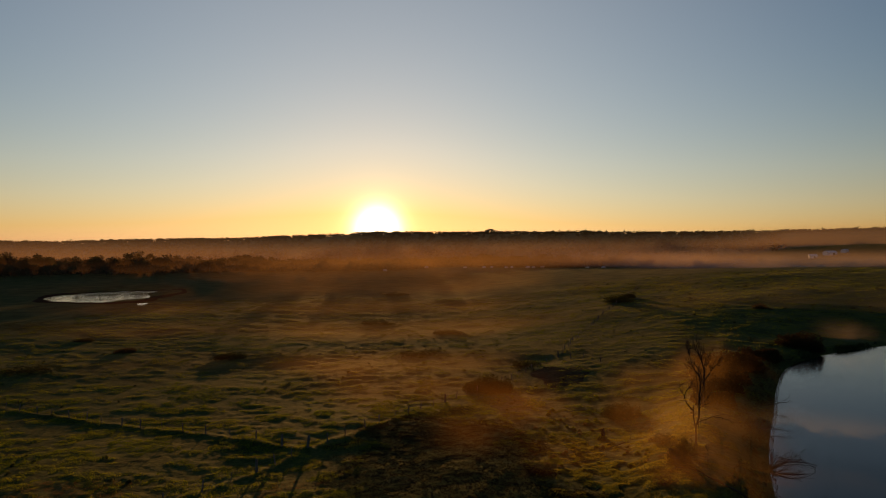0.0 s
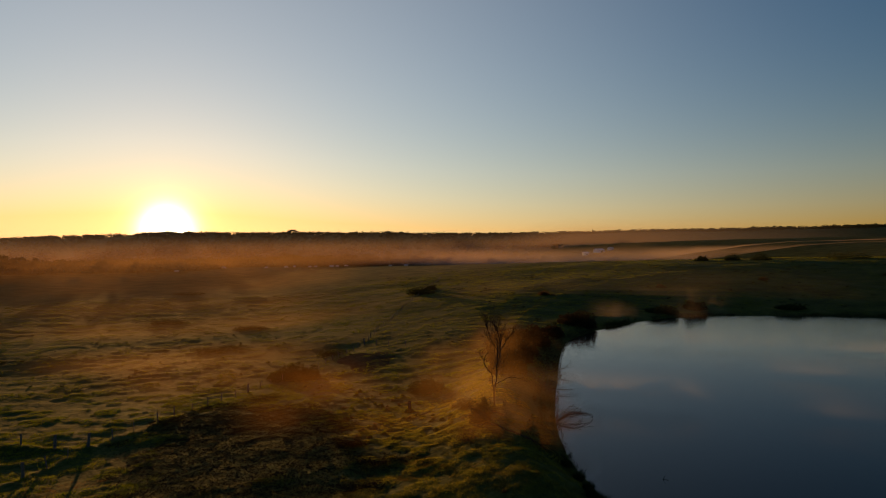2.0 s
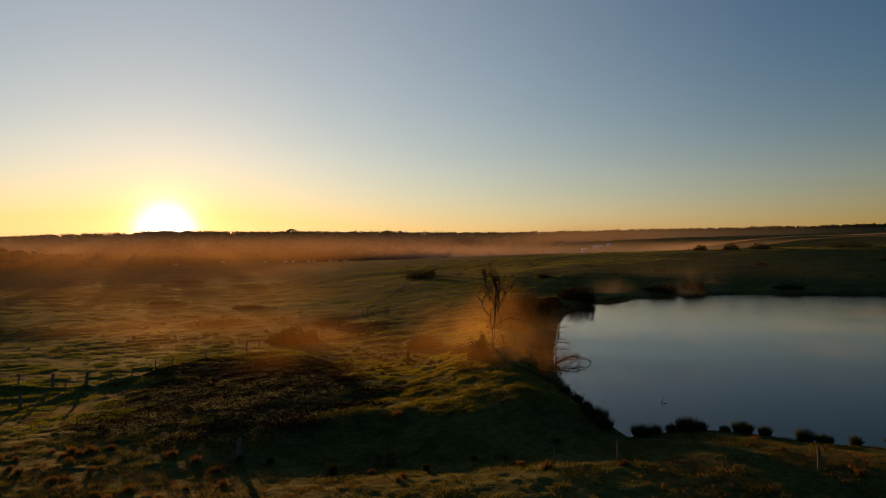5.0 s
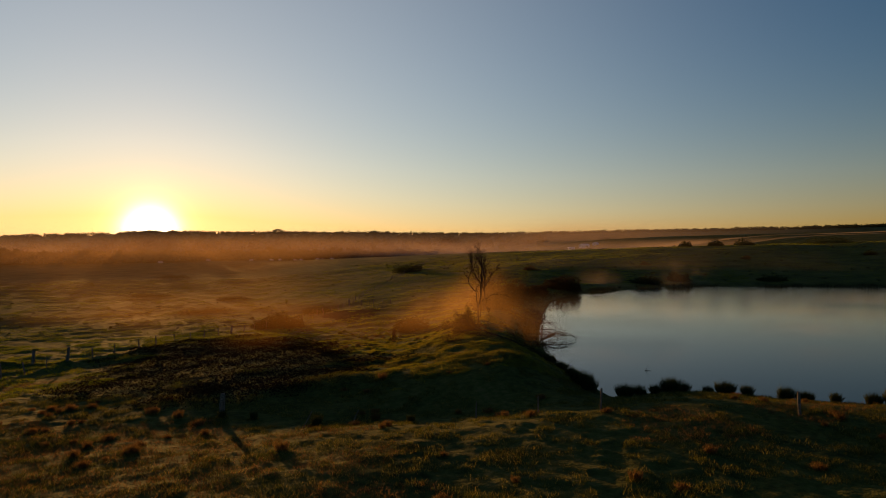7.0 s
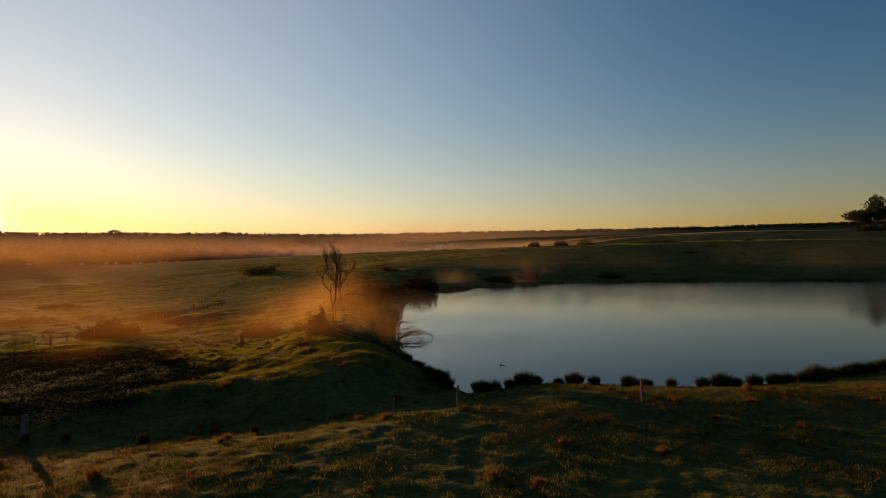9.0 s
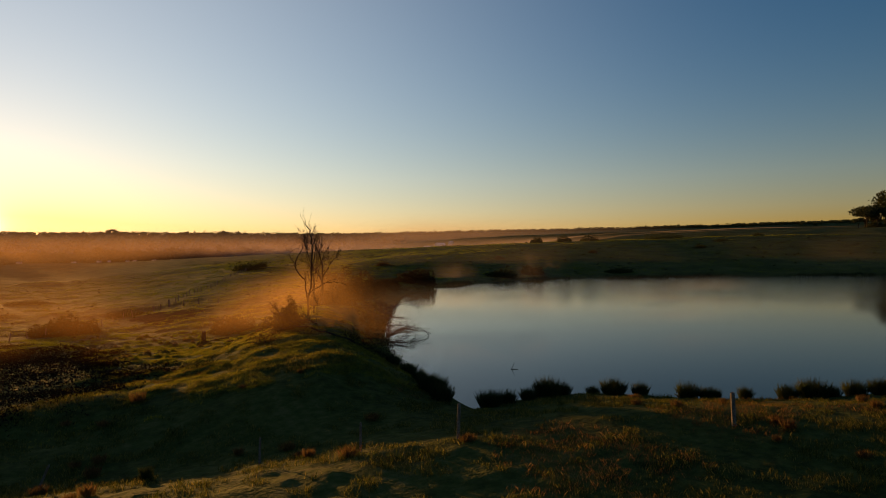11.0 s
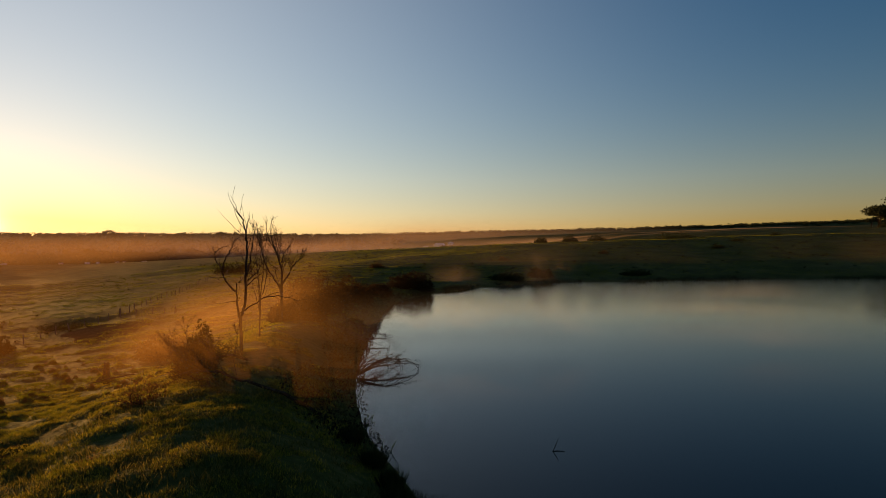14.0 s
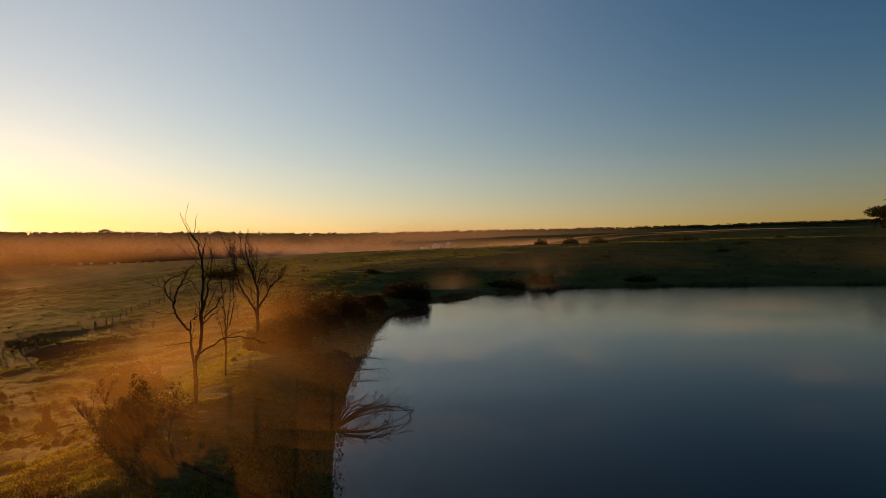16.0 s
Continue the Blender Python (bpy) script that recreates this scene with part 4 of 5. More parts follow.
for i, (cx, cy, s) in enumerate(spots):
    k = RUSHES[i % 3]
    m = pose(cx, cy, at(cx, cy) - 0.03, 0, 0, i * 77)
    if i < 3:
        k.matrix_world = m @ Matrix.Scale(s, 4)
    else:
        o = copy_thing(k, m)
        o.matrix_basis = m @ Matrix.Scale(s, 4)


def tussock_kind(label, w, h, mat):
    thing = empty("grass_tussock", Matrix(), label, "tussock", "grass tussocks below the dam wall")
    a = np.linspace(0, 2 * math.pi, 13)[:-1]
    rings, faces = [], []
    for rr, zz in ((1.0, -0.15), (0.85, 0.45), (0.5, 0.85)):
        rings += [(w * rr * (1 + 0.2 * math.sin(3 * t + rr)) * math.cos(t), w * rr * (1 + 0.2 * math.sin(2 * t)) * math.sin(t), h * zz) for t in a]
    rings.append((0, 0, h))
    for lv in range(2):
        faces += [(lv * 12 + i, lv * 12 + (i + 1) % 12, lv * 12 + 12 + (i + 1) % 12, lv * 12 + 12 + i) for i in range(12)]
    faces += [(24 + i, 24 + (i + 1) % 12, 36) for i in range(12)]
    part("root_clump", mesh_from("root_clump", rings, faces, M_GROUND, True), thing)
    p = rng.normal(size=(160, 2)) * w * 0.45
    base = np.stack([p[:, 0], p[:, 1], h * np.exp(-(p ** 2).sum(1) / (w * 0.8) ** 2) * 0.9], 1)
    part("tuft", quads_mesh("tuft", blades(base, 0.28, 0.012, 0.9), mat), thing, "tufted blades")
    return thing


TUSSOCKS = [tussock_kind("rounded grass tussock catching the low sun", 0.5, 0.42, M_GRASS), tussock_kind("rounded brown tussock on the damp flat", 0.38, 0.38, M_DRY)]
n_t = 0
while n_t < 64:
    tx, ty = rng.uniform(9, 25), rng.uniform(60, 92)
    if shore_distance(np.array([tx]), np.array([ty]), POND)[0] < 7 or tx < 7 + 0.12 * (ty - 60) * 1.2:
        continue
    k, s = TUSSOCKS[n_t % 2], 0.4 + 0.45 * rng.random()
    m = pose(tx, ty, at(tx, ty) - 0.05, 0, 0, n_t * 50) @ Matrix.Scale(s, 4)
    if n_t < 2:
        k.matrix_world = m
    else:
        copy_thing(k, m).matrix_basis = m
    n_t += 1


def tall_tuft(label, tall, mat, n, wide):
    thing = empty("grass_clump", Matrix(), label, "grass", "tall grass clumps on the near ground")
    a, r = rng.random(n) * 2 * math.pi, wide * rng.random(n) ** 0.8
    base = np.stack([r * np.cos(a), r * np.sin(a), np.zeros(n) - 0.03], 1)
    part("tuft", quads_mesh("tuft", blades(base, tall, 0.0038, 0.55), mat), thing, "upright dry blades")
    low = np.stack([1.7 * r * np.cos(a + 1), 1.7 * r * np.sin(a + 1), np.zeros(n) - 0.03], 1)
    part("tuft", quads_mesh("tuft", blades(low, tall * 0.35, 0.005, 1.2), M_TURF), thing, "matted grassy base")
    return thing


CLUMPS = [tall_tuft("tall dark clump of rank grass", 0.85, M_RUSH, 340, 0.4), tall_tuft("reddish-brown clump of dry grass", 0.6, M_RUST, 340, 0.6), tall_tuft("thin brown seeding grass clump", 0.75, M_RUST, 240, 0.5)]
CLUMP_AT = [(4.2, 34.4, 1.1, 0), (1.1, 37.6, 0.8, 0), (14.4, 29.4, 0.9, 1), (1.9, 28.1, 1.0, 2), (9.0, 32.9, 0.8, 0), (-1.8, 36.9, 0.9, 1), (-5.8, 34.7, 0.9, 1), (-2.9, 38.6, 0.9, 2), (-4.4, 40.3, 1.1, 1), (-9.8, 37.6, 0.8, 1), (-4.3, 31.1, 1.0, 1),
            (9.8, 42.6, 1.0, 2), (-0.6, 38.2, 0.8, 0), (18.1, 28.2, 0.7, 1)]
while len(CLUMP_AT) < 104:
    tx, ty = (rng.uniform(-18, 8), rng.uniform(24, 44)) if len(CLUMP_AT) % 2 else (rng.uniform(-16, 40), rng.uniform(17, 47))
    if shore_distance(np.array([tx]), np.array([ty]), POND)[0] < 3 or tx < -0.6 * ty or value_noise(tx, ty, 7, 61) + 0.6 * rng.random() < 0.2:
        continue
    CLUMP_AT.append((tx, ty, 0.4 + 0.45 * rng.random(), 1 + int(rng.integers(0, 2))))
used = set()
for tx, ty, s, k in CLUMP_AT:
    m = pose(tx, ty, at(tx, ty), 0, 0, tx * 90) @ Matrix.Scale(s * 0.6, 4)
    if k in used:
        copy_thing(CLUMPS[k], m).matrix_basis = m
    else:
        CLUMPS[k].matrix_world = m
        used.add(k)


def bank_scrub():
    """Rank brown growth along the dam's left shore."""
    n = 120000
    x, y = rng.uniform(24, 80, n), rng.uniform(47, 135, n)
    sd = shore_distance(x, y, POND)
    k = (sd > -0.7) & (sd < 2.6 + 1.4 * value_noise(x, y, 4, 51)) & (x < 78)
    x, y, sd = x[k], y[k], sd[k]
    lift = (0.6 + 0.8 * np.abs(value_noise(x, y, 2.2, 52))) * smooth(-0.9, 0.6, sd) * (0.45 + 0.55 * smooth(66, 84, y))
    p = np.stack([x, y, np.maximum(height(x, y), 0) + lift * rng.random(len(x)) ** 0.6], 1)
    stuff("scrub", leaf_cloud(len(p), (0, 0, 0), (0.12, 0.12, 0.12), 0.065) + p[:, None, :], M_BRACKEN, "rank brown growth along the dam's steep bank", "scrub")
    b = p[rng.random(len(p)) < 0.3] - (0, 0, 0.2)
    stuff("reeds", blades(b, 0.55, 0.012, 0.6), M_RUSH, "thin dark reeds along the bank", "reeds")


bank_scrub()


def far_reeds():
    """Dark uneven reeds along the far shore, thin against the water."""
    n = 90000
    x, y = rng.uniform(70, 235, n), rng.uniform(50, 156, n)
    sd = shore_distance(x, y, POND)
    k = (sd > -0.8) & (sd < 1.6 + 1.2 * value_noise(x, y, 6, 53)) & (value_noise(x, y, 5, 54) + 0.5 * value_noise(x, y, 2, 55) > -0.25)
    x, y = x[k], y[k]
    p = tufts(np.stack([x, y, np.maximum(height(x, y), 0) - 0.05], 1), 5, 0.2)
    stuff("reeds", blades(p, 0.6 + 0.35 * value_noise(p[:, 0], p[:, 1], 4, 56), 0.04, 0.5), M_RUSH, "dark uneven reeds along the far shore", "reeds")


far_reeds()


# ---- fences ----
def post_mesh(h, r, sides=7):
    rings, faces = [], []
    for lv, z in enumerate((-0.25, h * 0.5, h * 0.93, h)):
        k = r * (1.0, 0.96, 0.93, 0.8)[lv]
        rings += [(k * math.cos(2 * math.pi * i / sides) * (1 + 0.12 * math.sin(i * 2.3)), k * math.sin(2 * math.pi * i / sides), z + (0.02 * math.sin(i * 1.7) if lv == 3 else 0)) for i in range(sides)]
        if lv:
            faces += [((lv - 1) * sides + i, (lv - 1) * sides + (i + 1) % sides, lv * sides + (i + 1) % sides, lv * sides + i) for i in range(sides)]
    faces.append(tuple(range(3 * sides, 4 * sides)))
    return mesh_from("post", rings, faces, M_POST)


POSTS = [post_mesh(1.15, 0.075), post_mesh(1.0, 0.045), post_mesh(1.35, 0.15)]


def fence(line, label, gap=2.9, wires=(0.45, 0.75, 1.0), strainers=()):
    """Weathered posts along a line, with sagging wires."""
    thing = empty("fence", pose(*line[0], 0), label, "fence")
    pts = []
    for (ax, ay), (bx, by) in zip(line[:-1], line[1:]):
        n = max(1, round(math.hypot(bx - ax, by - ay) / gap))
        pts += [(ax + (bx - ax) * i / n, ay + (by - ay) * i / n) for i in range(n)]
    pts.append(line[-1])
    inv = thing.matrix_world.inverted()
    tops = []
    for i, (x, y) in enumerate(pts):
        x, y = x + rng.normal() * 0.12, y + rng.normal() * 0.12
        big = any(math.hypot(x - sx, y - sy) < 1.3 for sx, sy in strainers)
        z = at(x, y)
        m = pose(x, y, z, rng.normal() * 5, rng.normal() * 5, rng.random() * 360)
        o = part("post", POSTS[2 if big else 0 if i % 3 else 1], thing)
        o.matrix_basis = inv @ m
        tops.append((x, y, z))
    for w in wires:
        path = []
        for a, b in zip(tops[:-1], tops[1:]):
            path.append((a[0], a[1], a[2] + w))
            path.append(((a[0] + b[0]) / 2, (a[1] + b[1]) / 2, (a[2] + b[2]) / 2 + w - 0.04))
        path.append((tops[-1][0], tops[-1][1], tops[-1][2] + w))
        o = part("wire", mesh_from("wire", *tube(path, [0.004] * len(path), 3), M_WIRE), thing)
        o.matrix_basis = inv.copy()
    return thing


fence(FENCE_A, "old post and wire fence along a turf bank", 4.0, strainers=[(-18.6, 74)])
fence(FENCE_B, "leaning post and wire fence crossing the paddock", 3.3, strainers=[(-15.4, 72.4), (-19.1, 65), (0.3, 99), (25, 137)])
fence([(24.9, 137), (28.5, 130), (31, 125.5)], "short run of old wooden posts", 3.4, ())


def lone_post(x, y, h, r, tilt, label):
    me = post_mesh(h, r)
    me.name = "fence_post"
    ob = new("fence_post", me)
    ob.matrix_world = pose(x, y, at(x, y), tilt, tilt * 0.4, 30)
    return tagged(ob, label, "post", "foreground fence posts")


for x, y, h, r, tilt, label in ((-0.6, 38.7, 1.25, 0.16, 3, "thick weathered fence post in rough grass"), (3.4, 33.6, 1.1, 0.03, 28, "thin leaning stake in rough grass"),
                                (6.1, 34.3, 0.9, 0.04, 24, "thin leaning stake in rough grass"), (12.2, 31.5, 0.9, 0.04, 2, "thin upright stake in the grass"),
                                (15, 29.8, 0.95, 0.045, 1, "thin upright stake in the grass"), (18, 28.6, 1.15, 0.06, 2, "upright wooden fence post in dry grass"),
                                (26.9, 24.5, 1.15, 0.085, -2, "upright wooden fence post above the water")):
    lone_post(x, y, h, r, tilt, label)


def stump():
    x, y = 18.9, 75.2
    rings, faces = [], []
    for lv, (k, z) in enumerate(((0.34, -0.1), (0.22, 0.3), (0.17, 0.9), (0.16, 1.15))):
        rings += [(k * math.cos(t) * (1 + 0.15 * math.sin(3 * t)), k * math.sin(t) * (1 + 0.1 * math.cos(2 * t)), z + (0.06 * math.sin(5 * t) if lv == 3 else 0)) for t in np.linspace(0, 2 * math.pi, 10)[:-1]]
        if lv:
            faces += [((lv - 1) * 9 + i, (lv - 1) * 9 + (i + 1) % 9, lv * 9 + (i + 1) % 9, lv * 9 + i) for i in range(9)]
    faces.append(tuple(range(27, 36)))
    ob = new("tree_stump", mesh_from("tree_stump", rings, faces, M_BARK))
    ob.matrix_world = pose(x, y, at(x, y) + 0.2, 3, 4, 0)
    tagged(ob, "short grey broken stump on a grassy mound", "stump")
    m = pose(x, y, at(x, y) - 0.02, 0, 0, 20) @ Matrix.Scale(1.3, 4)
    copy_thing(TUSSOCKS[0], m).matrix_basis = m


stump()


# ---- fallen and drowned wood ----
def fallen(name, path, radius, per, levels, label, shrink=0.2, lift=0.02):
    path = np.array([(x, y, (max(at(x, y), 0.0) if z < 50 else 0) + (z if z < 50 else z - 100)) for x, y, z in path])
    fine = np.concatenate([[a + (b - a) * k / 3 + rng.normal(size=3) * radius * 0.3 for k in range(3)] for a, b in zip(path[:-1], path[1:])] + [[path[-1]]])
    o = path[0].copy()
    thing = empty(name, pose(*o), label, "dead wood")
    part("trunk", mesh_from("trunk", *tube(fine - o, np.linspace(radius, radius * 0.3, len(fine)), 7), M_BARK, True), thing)
    part("twig_work", mesh_from("twig_work", *join(twigs(fine - o, radius * 0.28, levels, 0.9, per, shrink, lift)), M_BARK), thing, "bare tangled twigs")
    return thing


def drowned_fan():
    """The crown of a drowned branch: arching limbs fanned out over the water."""
    o = np.array((31.9, 61.9, 0.1))
    thing = empty("drowned_branch", pose(*o), "low fan of crossing dead branches over the water", "dead wood")
    for i in range(11):
        a = math.radians(4 + 5 * i + 5 * rng.normal())
        n, reach, top = 9, 3.0 + 1.9 * rng.random(), 0.35 + 0.6 * rng.random()
        u = np.linspace(0, 1, n)
        path = np.stack([math.cos(a) * reach * u + 0.3 * rng.normal() * u * u, math.sin(a) * reach * u + 0.4 * rng.normal() * u * u, top * np.sin(u * 2.7) + 0.03 * rng.normal(size=n)], 1)
        arm = part("limb", mesh_from("limb", *tube(path, np.linspace(0.05, 0.014, n), 5), M_BARK), thing)
        part("twig_work", mesh_from("twig_work", *join(twigs(path, 0.024, 2, 0.8, 8, 0.24, 0.0)), M_BARK), arm)


fallen("fallen_branch", [(25.6, 51.2, 0.05), (24.2, 52.2, 0.15), (23.0, 53.4, 0.2), (22.0, 54.4, 0.4), (21.2, 55.4, 0.5), (20.5, 56.2, 0.35)], 0.09, 14, 3, "long fallen dead branch lying over the dam wall", 0.3, 0.25)
fallen("fallen_branch", [(24.6, 59.5, 0.1), (23.6, 58.9, 0.5), (22.2, 58.4, 0.6), (21, 58.3, 0.3)], 0.07, 7, 2, "dead branch lying at the tree's foot")
fallen("fallen_branch", [(20.2, 70.5, 0.1), (19.0, 69.0, 0.3), (17.6, 68.0, 0.25)], 0.06, 7, 2, "grey dead branch on sunlit grass")
drowned_fan()
fallen("drowned_branch", [(37.5, 74.8, 0.2), (39.2, 74.6, 0.4), (40.6, 74.0, 0.5)], 0.06, 8, 2, "dead branch dipping into the water by the bank", 0.4, 0.05)
fallen("drowned_branch", [(43.6, 86, 0.2), (45.2, 85.8, 0.8), (46.4, 85.4, 1.0)], 0.06, 9, 2, "dead twiggy branch over the water's edge", 0.4, 0.1)
stick = new("floating_twig", mesh_from("floating_twig", *join([tube([(0.75, -0.25, 0.02), (0.35, -0.05, 0.03), (0, 0, 0.0)], [0.02, 0.025, 0.03], 5), tube([(0, 0, -0.1), (0.3, 0.1, 0.35), (0.55, 0.25, 0.75)], [0.03, 0.022, 0.01], 5)]), M_BARK))
stick.matrix_world = pose(32.0, 43.9, 0.0, 0, 0, -20) @ Matrix.Scale(0.6, 4)
tagged(stick, "forked dead twig sticking out of the pond", "twig")


# ---- far buildings ----
def box_mesh(name, w, d, h, mat, z=0.0, bevel=0.15, taper=1.0):
    bm = bmesh.new()
    bmesh.ops.create_cube(bm, size=1, matrix=Matrix.Translation((0, 0, z + h / 2)) @ Matrix.Diagonal((w, d, h, 1)))
    for v in bm.verts:
        if v.co.z > z + h / 2:
            v.co.x *= taper
    bmesh.ops.bevel(bm, geom=bm.edges[:], offset=bevel, segments=2, affect="EDGES")
    me = bpy.data.meshes.new(name)
    bm.to_mesh(me)
    bm.free()
    me.materials.append(mat)
    return me


def caravan():
    thing = empty("caravan", Matrix(), "parked white caravan at the foot of the trees", "caravan", "parked caravans")
    part("body", box_mesh("body", 6.2, 2.3, 2.2, M_WHITE, 0.5, 0.25, 0.94), thing)
    for wx in (-1.8, 0.2, 1.9):
        o = part("window", box_mesh("window", 1.1, 0.06, 0.7, M_PANE, 1.6, 0.02), thing, "dark window")
        o.location = (wx, -1.17, 0)
    for wx in (-0.6, 0.6):
        c = [(wx + 0.33 * math.cos(t), y, 0.33 + 0.33 * math.sin(t)) for y in (-1.1, -0.85) for t in np.linspace(0, 2 * math.pi, 13)[:-1]]
        part("wheel", mesh_from("wheel", c, [(i, (i + 1) % 12, 12 + (i + 1) % 12, 12 + i) for i in range(12)] + [tuple(range(12)), tuple(range(12, 24))], M_RUBBER), thing, "black wheel")
    part("tow_bar", mesh_from("tow_bar", *tube([(3, 0, 0.5), (4.4, 0, 0.45)], [0.06, 0.05], 5), M_WIRE), thing)
    return thing


CARAVAN = caravan()
for i, (az, dist, turn) in enumerate(((2.0, 630, 4), (3.7, 632, 30), (-1.5, 628, -10), (5.7, 635, 8), (6.2, 641, 60), (7.6, 636, -5), (8.1, 634, 20), (8.9, 640, 2), (14.2, 650, 15), (-5.2, 560, 12), (12.8, 655, 40), (4.4, 640, 70))):
    x, y = dist * math.sin(math.radians(az)), dist * math.cos(math.radians(az))
    m = pose(x, y, at(x, y) - 0.02, 0, 0, turn - az) @ Matrix.Scale(0.55 + 0.06 * (i % 3), 4)
    if i == 0:
        CARAVAN.matrix_world = m
    else:
        copy_thing(CARAVAN, m).matrix_basis = m


def shed(x, y, w, d, h, turn):
    thing = empty("farm_shed", pose(x, y, at(x, y) - 0.1, 0, 0, turn), "long pale metal farm shed in the misty valley", "shed", "farm sheds")
    part("wall", box_mesh("wall", w, d, h, M_WHITE, 0, 0.05), thing)
    e, r = w / 2 + 0.4, d / 2 + 0.4
    v = [(-e, -r, h), (e, -r, h), (e, r, h), (-e, r, h), (-e, 0, h + d * 0.25), (e, 0, h + d * 0.25)]
    part("roof", mesh_from("roof", v, [(0, 1, 5, 4), (2, 3, 4, 5), (0, 4, 3), (1, 2, 5), (3, 2, 1, 0)], M_WHITE), thing)
    o = part("door", box_mesh("door", w * 0.2, 0.1, h * 0.8, M_PANE, 0, 0.02), thing, "dark open doorway")
    o.location = (w * 0.15, -d / 2, 0)


shed(396, 650, 11, 7, 3.2, 10)
shed(382, 656, 7, 6, 2.8, -15)
shed(410, 648, 6, 5, 2.6, 30)


def tower():
    a = math.radians(38.0)
    x, y = 2130 * math.sin(a), 2130 * math.cos(a)
    thing = empty("water_tower", pose(x, y, at(x, y) + 1) @ Matrix.Scale(0.6, 4), "slim stone tower among trees on the ridge", "tower")
    part("shaft", mesh_from("shaft", *tube([(0, 0, -6), (0, 0, 8), (0, 0, 15)], [3.2, 2.8, 2.6], 10), M_BRICK), thing)
    part("cap", mesh_from("cap", *tube([(0, 0, 15), (0, 0, 17.5), (0, 0, 18.5)], [3.4, 3.4, 1.2], 10), M_BRICK), thing)


tower()
for az, dist, s in ((36.6, 1745, 0.28), (37.2, 1750, 0.32), (38.6, 1750, 0.28), (4.0, 1750, 0.8), (4.3, 1745, 1.0), (4.6, 1750, 0.75), (40.5, 1745, 0.4), (42.0, 1740, 0.45), (43.0, 1750, 0.4), (20.9, 1740, 0.5), (11.5, 1740, 0.4), (12.8, 1745, 0.45), (-9, 1740, 0.4), (-14, 1745, 0.5), (33, 1750, 0.4)):
    a = math.radians(az)
    dist += 390
    plant_tree(int(az) % 5, dist * math.sin(a), dist * math.cos(a), s * (0.65 if az > 30 else 1), az * 40)


# ---- mist ----
def mist_bank(label, sheets, mat):
    """Upright sheets of thin mist, one behind another, their feet on the ground: middle, width, height, turn."""
    me = bpy.data.meshes.new("mist")
    verts, faces, uvs = [], [], []
    steps = 20
    for x, y, w, h, az, *level in sheets:
        a = math.radians(az)
        u = np.linspace(-0.5, 0.5, steps + 1) * w
        px, py = x + np.cos(a) * u, y - np.sin(a) * u
        foot = height(px, py, False)
        foot = np.where(shore_distance(px, py, POND) < 1, np.maximum(foot, 0.0), foot) + 0.02
        o = len(verts)
        for i in range(steps + 1):
            verts += [(px[i], py[i], foot[i]), (px[i], py[i], max(level[0], foot[i] + 1) if level else foot[i] + h)]
        for i in range(steps):
            k = o + 2 * i
            faces.append((k, k + 2, k + 3, k + 1))
            uvs += [(i / steps, 0), ((i + 1) / steps, 0), ((i + 1) / steps, 1), (i / steps, 1)]
    me.from_pydata(verts, [], faces)
    uv = me.uv_layers.new(name="UVMap")
    for i, c in enumerate(uvs):
        uv.data[i].uv = c
    me.materials.append(mat)
    return tagged(new("mist", me), label, "mist", kind="stuff")


# Orange tint puts the low sun's warmth into the haze itself.
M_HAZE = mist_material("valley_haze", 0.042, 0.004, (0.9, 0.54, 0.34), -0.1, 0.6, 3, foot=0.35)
# Tints of the far sheets paint the look of lit distant air.
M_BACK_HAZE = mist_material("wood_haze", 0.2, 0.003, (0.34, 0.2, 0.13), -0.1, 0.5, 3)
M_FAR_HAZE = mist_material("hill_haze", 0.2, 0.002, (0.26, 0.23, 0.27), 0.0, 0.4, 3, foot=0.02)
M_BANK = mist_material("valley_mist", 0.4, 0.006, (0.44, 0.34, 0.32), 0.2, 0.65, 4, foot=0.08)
# The field mist's orange stands in for sun glow spread over the paddock.
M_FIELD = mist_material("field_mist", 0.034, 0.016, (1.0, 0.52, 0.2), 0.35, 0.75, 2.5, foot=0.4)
# Gold of backlit mist is put into the colour, besides the sun lamp.
M_GOLD_MIST = mist_material("gold_tinted_mist", 0.045, 0.07, (0.85, 0.42, 0.13), 0.38, 0.8, 1.2, foot=0.4)
# Steam colour pushed to orange to imitate sun shining through it.
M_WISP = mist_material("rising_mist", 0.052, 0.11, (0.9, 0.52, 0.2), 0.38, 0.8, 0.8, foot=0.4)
# Extra orange sheets towards the sun imitate its forward glow.
M_GLOW = mist_material("sun_glow_haze", 0.07, 0.01, (1.0, 0.57, 0.22), 0.1, 0.7, 2.5, foot=0.4)
M_POND_MIST = mist_material("pond_mist", 0.025, 0.03, (0.6, 0.62, 0.66), 0.3, 0.7, 1.5, foot=0.05)
M_PLUME = mist_material("pond_plume", 0.085, 0.09, (0.7, 0.56, 0.5), 0.4, 0.8, 0.6, foot=0.1)
M_VEIL = mist_material("thin_veil", 0.12, 0.045, (0.5, 0.5, 0.55), 0.4, 0.75, 0.5, foot=0.3)


def polar(az, d):
    return d * math.sin(math.radians(az)), d * math.cos(math.radians(az))


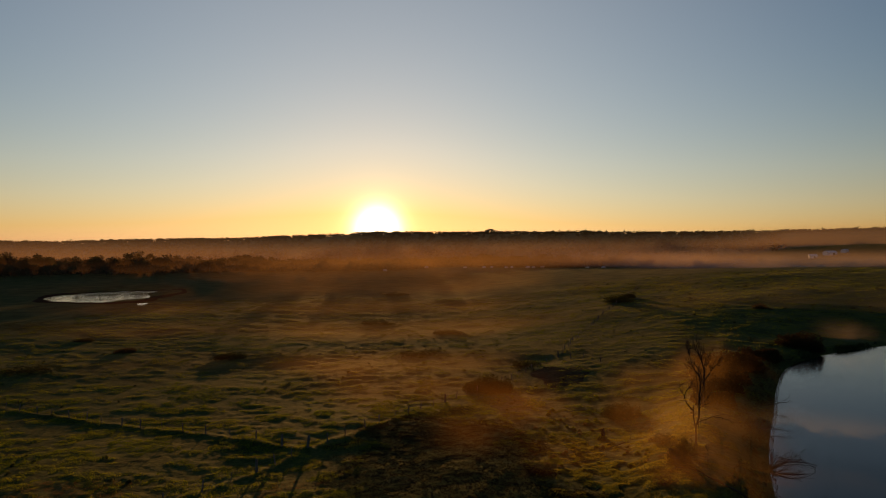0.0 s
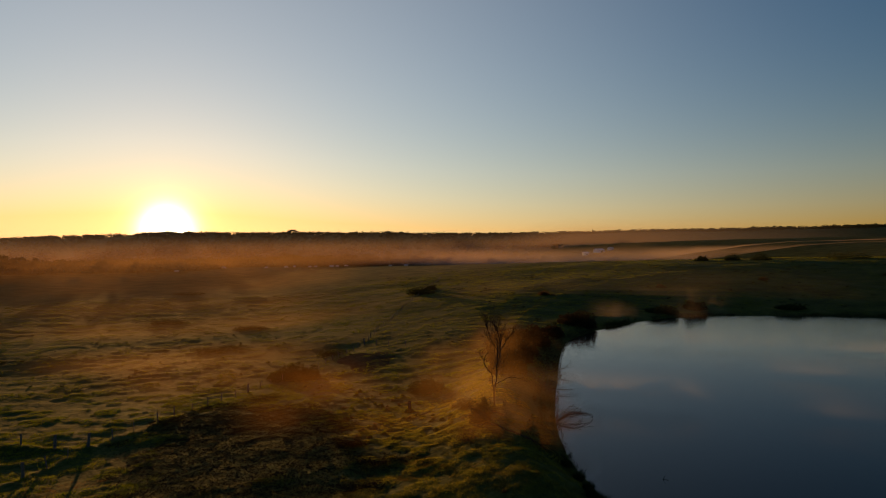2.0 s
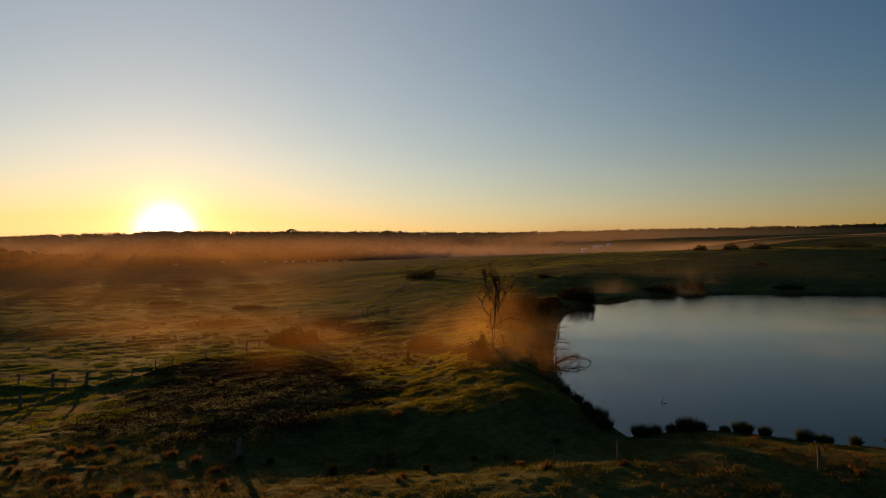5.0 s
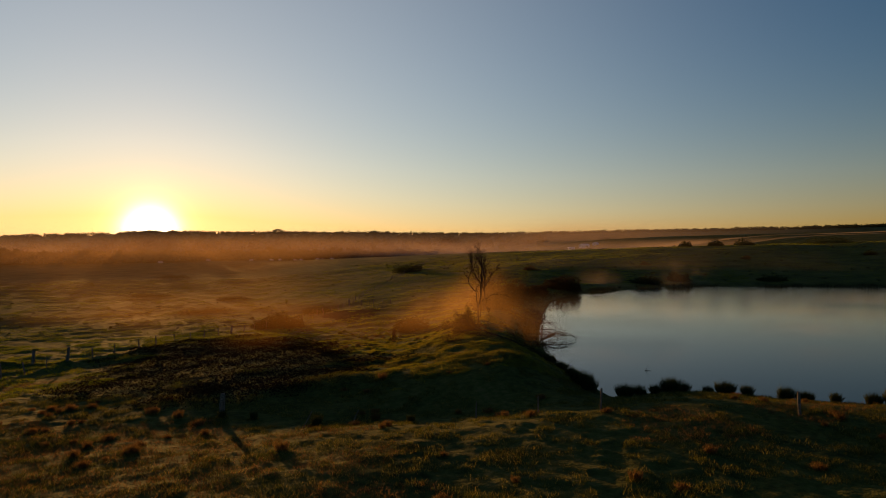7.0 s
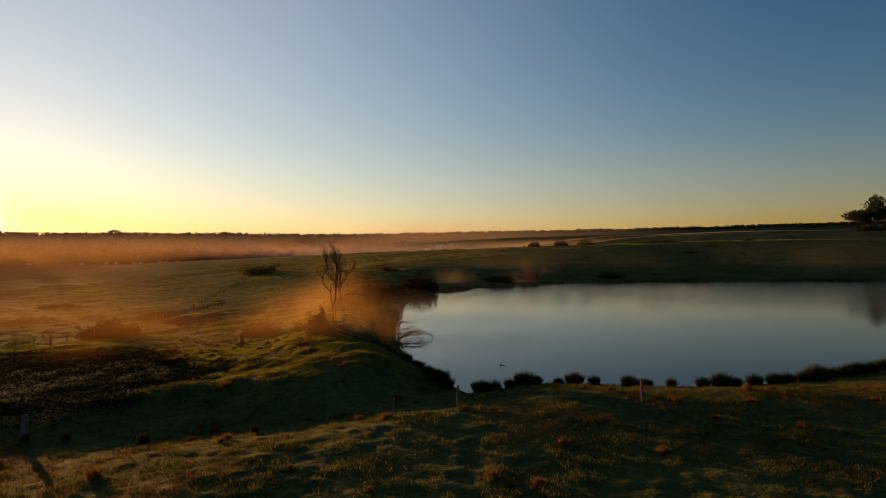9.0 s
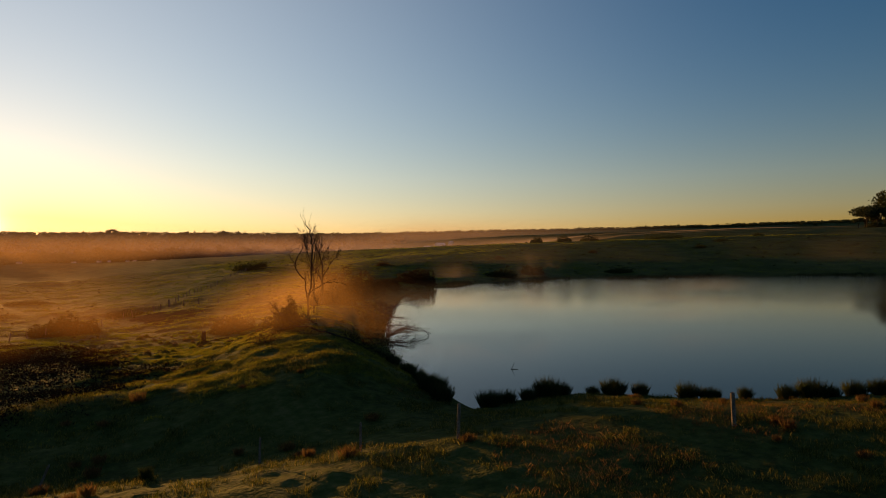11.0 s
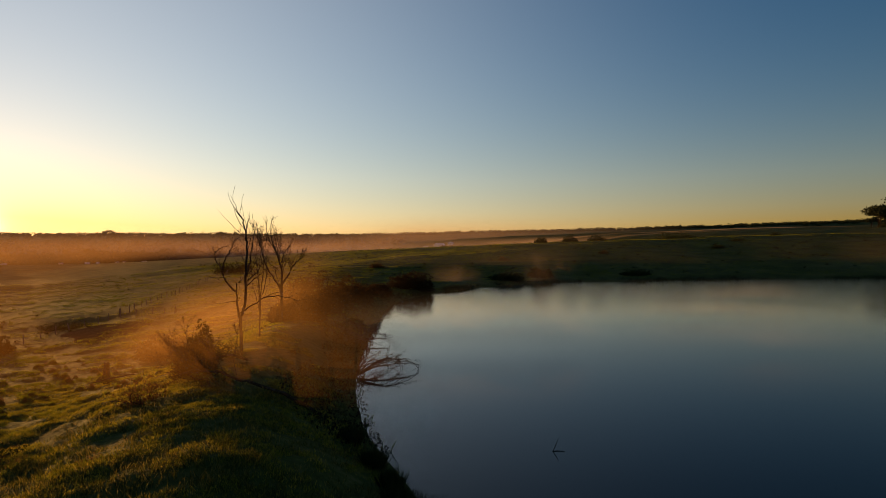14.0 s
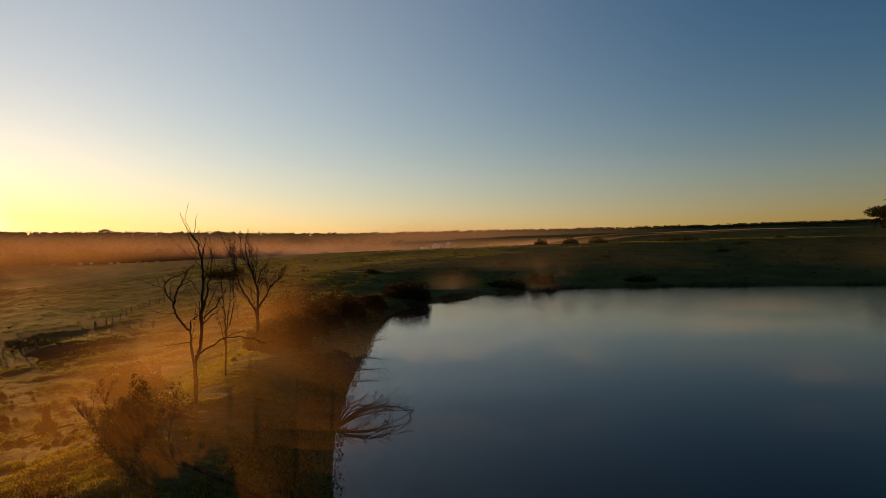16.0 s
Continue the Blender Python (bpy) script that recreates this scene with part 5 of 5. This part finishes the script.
mist_bank("warm-tinted haze sheets before the tree line", [(*polar(-12, 440), 1000, 15, -12), (*polar(-10, 500), 1150, 20, -10), (*polar(-2, 530), 900, 24, -2)], M_HAZE)
mist_bank("brown-tinted haze sheet behind the belt of trees", [(*polar(-8, 740), 1900, 34, -8)], M_BACK_HAZE)
mist_bank("thin tinted haze sheet before the far hills", [(*polar(0, 830), 2300, 48, 0)], M_FAR_HAZE)
mist_bank("pink-tinted mist bank lying in the valley behind the pasture", [(*polar(32, 585), 620, 17, 32, 23), (*polar(36, 640), 760, 15, 36, 23)], M_BANK)
mist_bank("ground mist over the low paddock, tinted with the sun's gold", [(*polar(-8, 130), 150, 6, -8), (*polar(-6, 175), 230, 8, -6), (*polar(-8, 230), 300, 10, -8), (*polar(-6, 300), 380, 11, -6), (*polar(-4, 370), 480, 12, -4)], M_FIELD)
mist_bank("mist below the dam wall, tinted with sunlit gold", [(15 - 1.8 * k, 53 + 4.5 * k, 24 + 4 * k, 4.5 + 0.45 * k, 24 - 1.6 * k) for k in range(10)], M_GOLD_MIST)
mist_bank("orange-tinted haze sheets imitating the glow under the sun", [(*polar(-4.5, d), w * d, 0.052 * d, -4.5) for d, w in ((120, 0.45), (165, 0.5), (220, 0.55), (290, 0.6), (380, 0.65), (480, 0.7), (525, 0.45))], M_GLOW)
mist_bank("low mist lying on the far water of the pond", [(165 - 7.5 * k, 110 - 8.5 * k, 150 - 8 * k, 2.0 - 0.08 * k, 40) for k in range(5)], M_POND_MIST)
mist_bank("thin veil of mist over the water", [(95, 92, 90, 3.5, 42), (70, 78, 60, 4, 42), (52, 60, 40, 4, 40), (44, 66, 26, 5, 30)], M_VEIL)
# Pale haze added to brighten the dark pasture rise behind it.
M_LIFT_HAZE = mist_material("lift_haze", 0.03, 0.03, (0.62, 0.52, 0.42), 0.25, 0.75, 2.0, foot=0.03)
mist_bank("thin haze before the pasture rise, added to lighten it", [(165, 150, 300, 13, 40), (158, 142, 280, 6, 40)], M_LIFT_HAZE)
mist_bank("plumes of mist rising off the far shore", [(120, 150, 26, 9, 35), (97, 137, 34, 6, 30), (117, 141, 24, 9, 35)], M_PLUME)
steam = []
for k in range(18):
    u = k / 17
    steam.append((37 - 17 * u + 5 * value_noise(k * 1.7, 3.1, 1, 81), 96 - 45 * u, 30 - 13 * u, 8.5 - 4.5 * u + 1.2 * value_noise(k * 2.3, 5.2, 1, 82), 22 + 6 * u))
mist_bank("steam round the dead trees, tinted the orange of sunlight", steam, M_WISP)
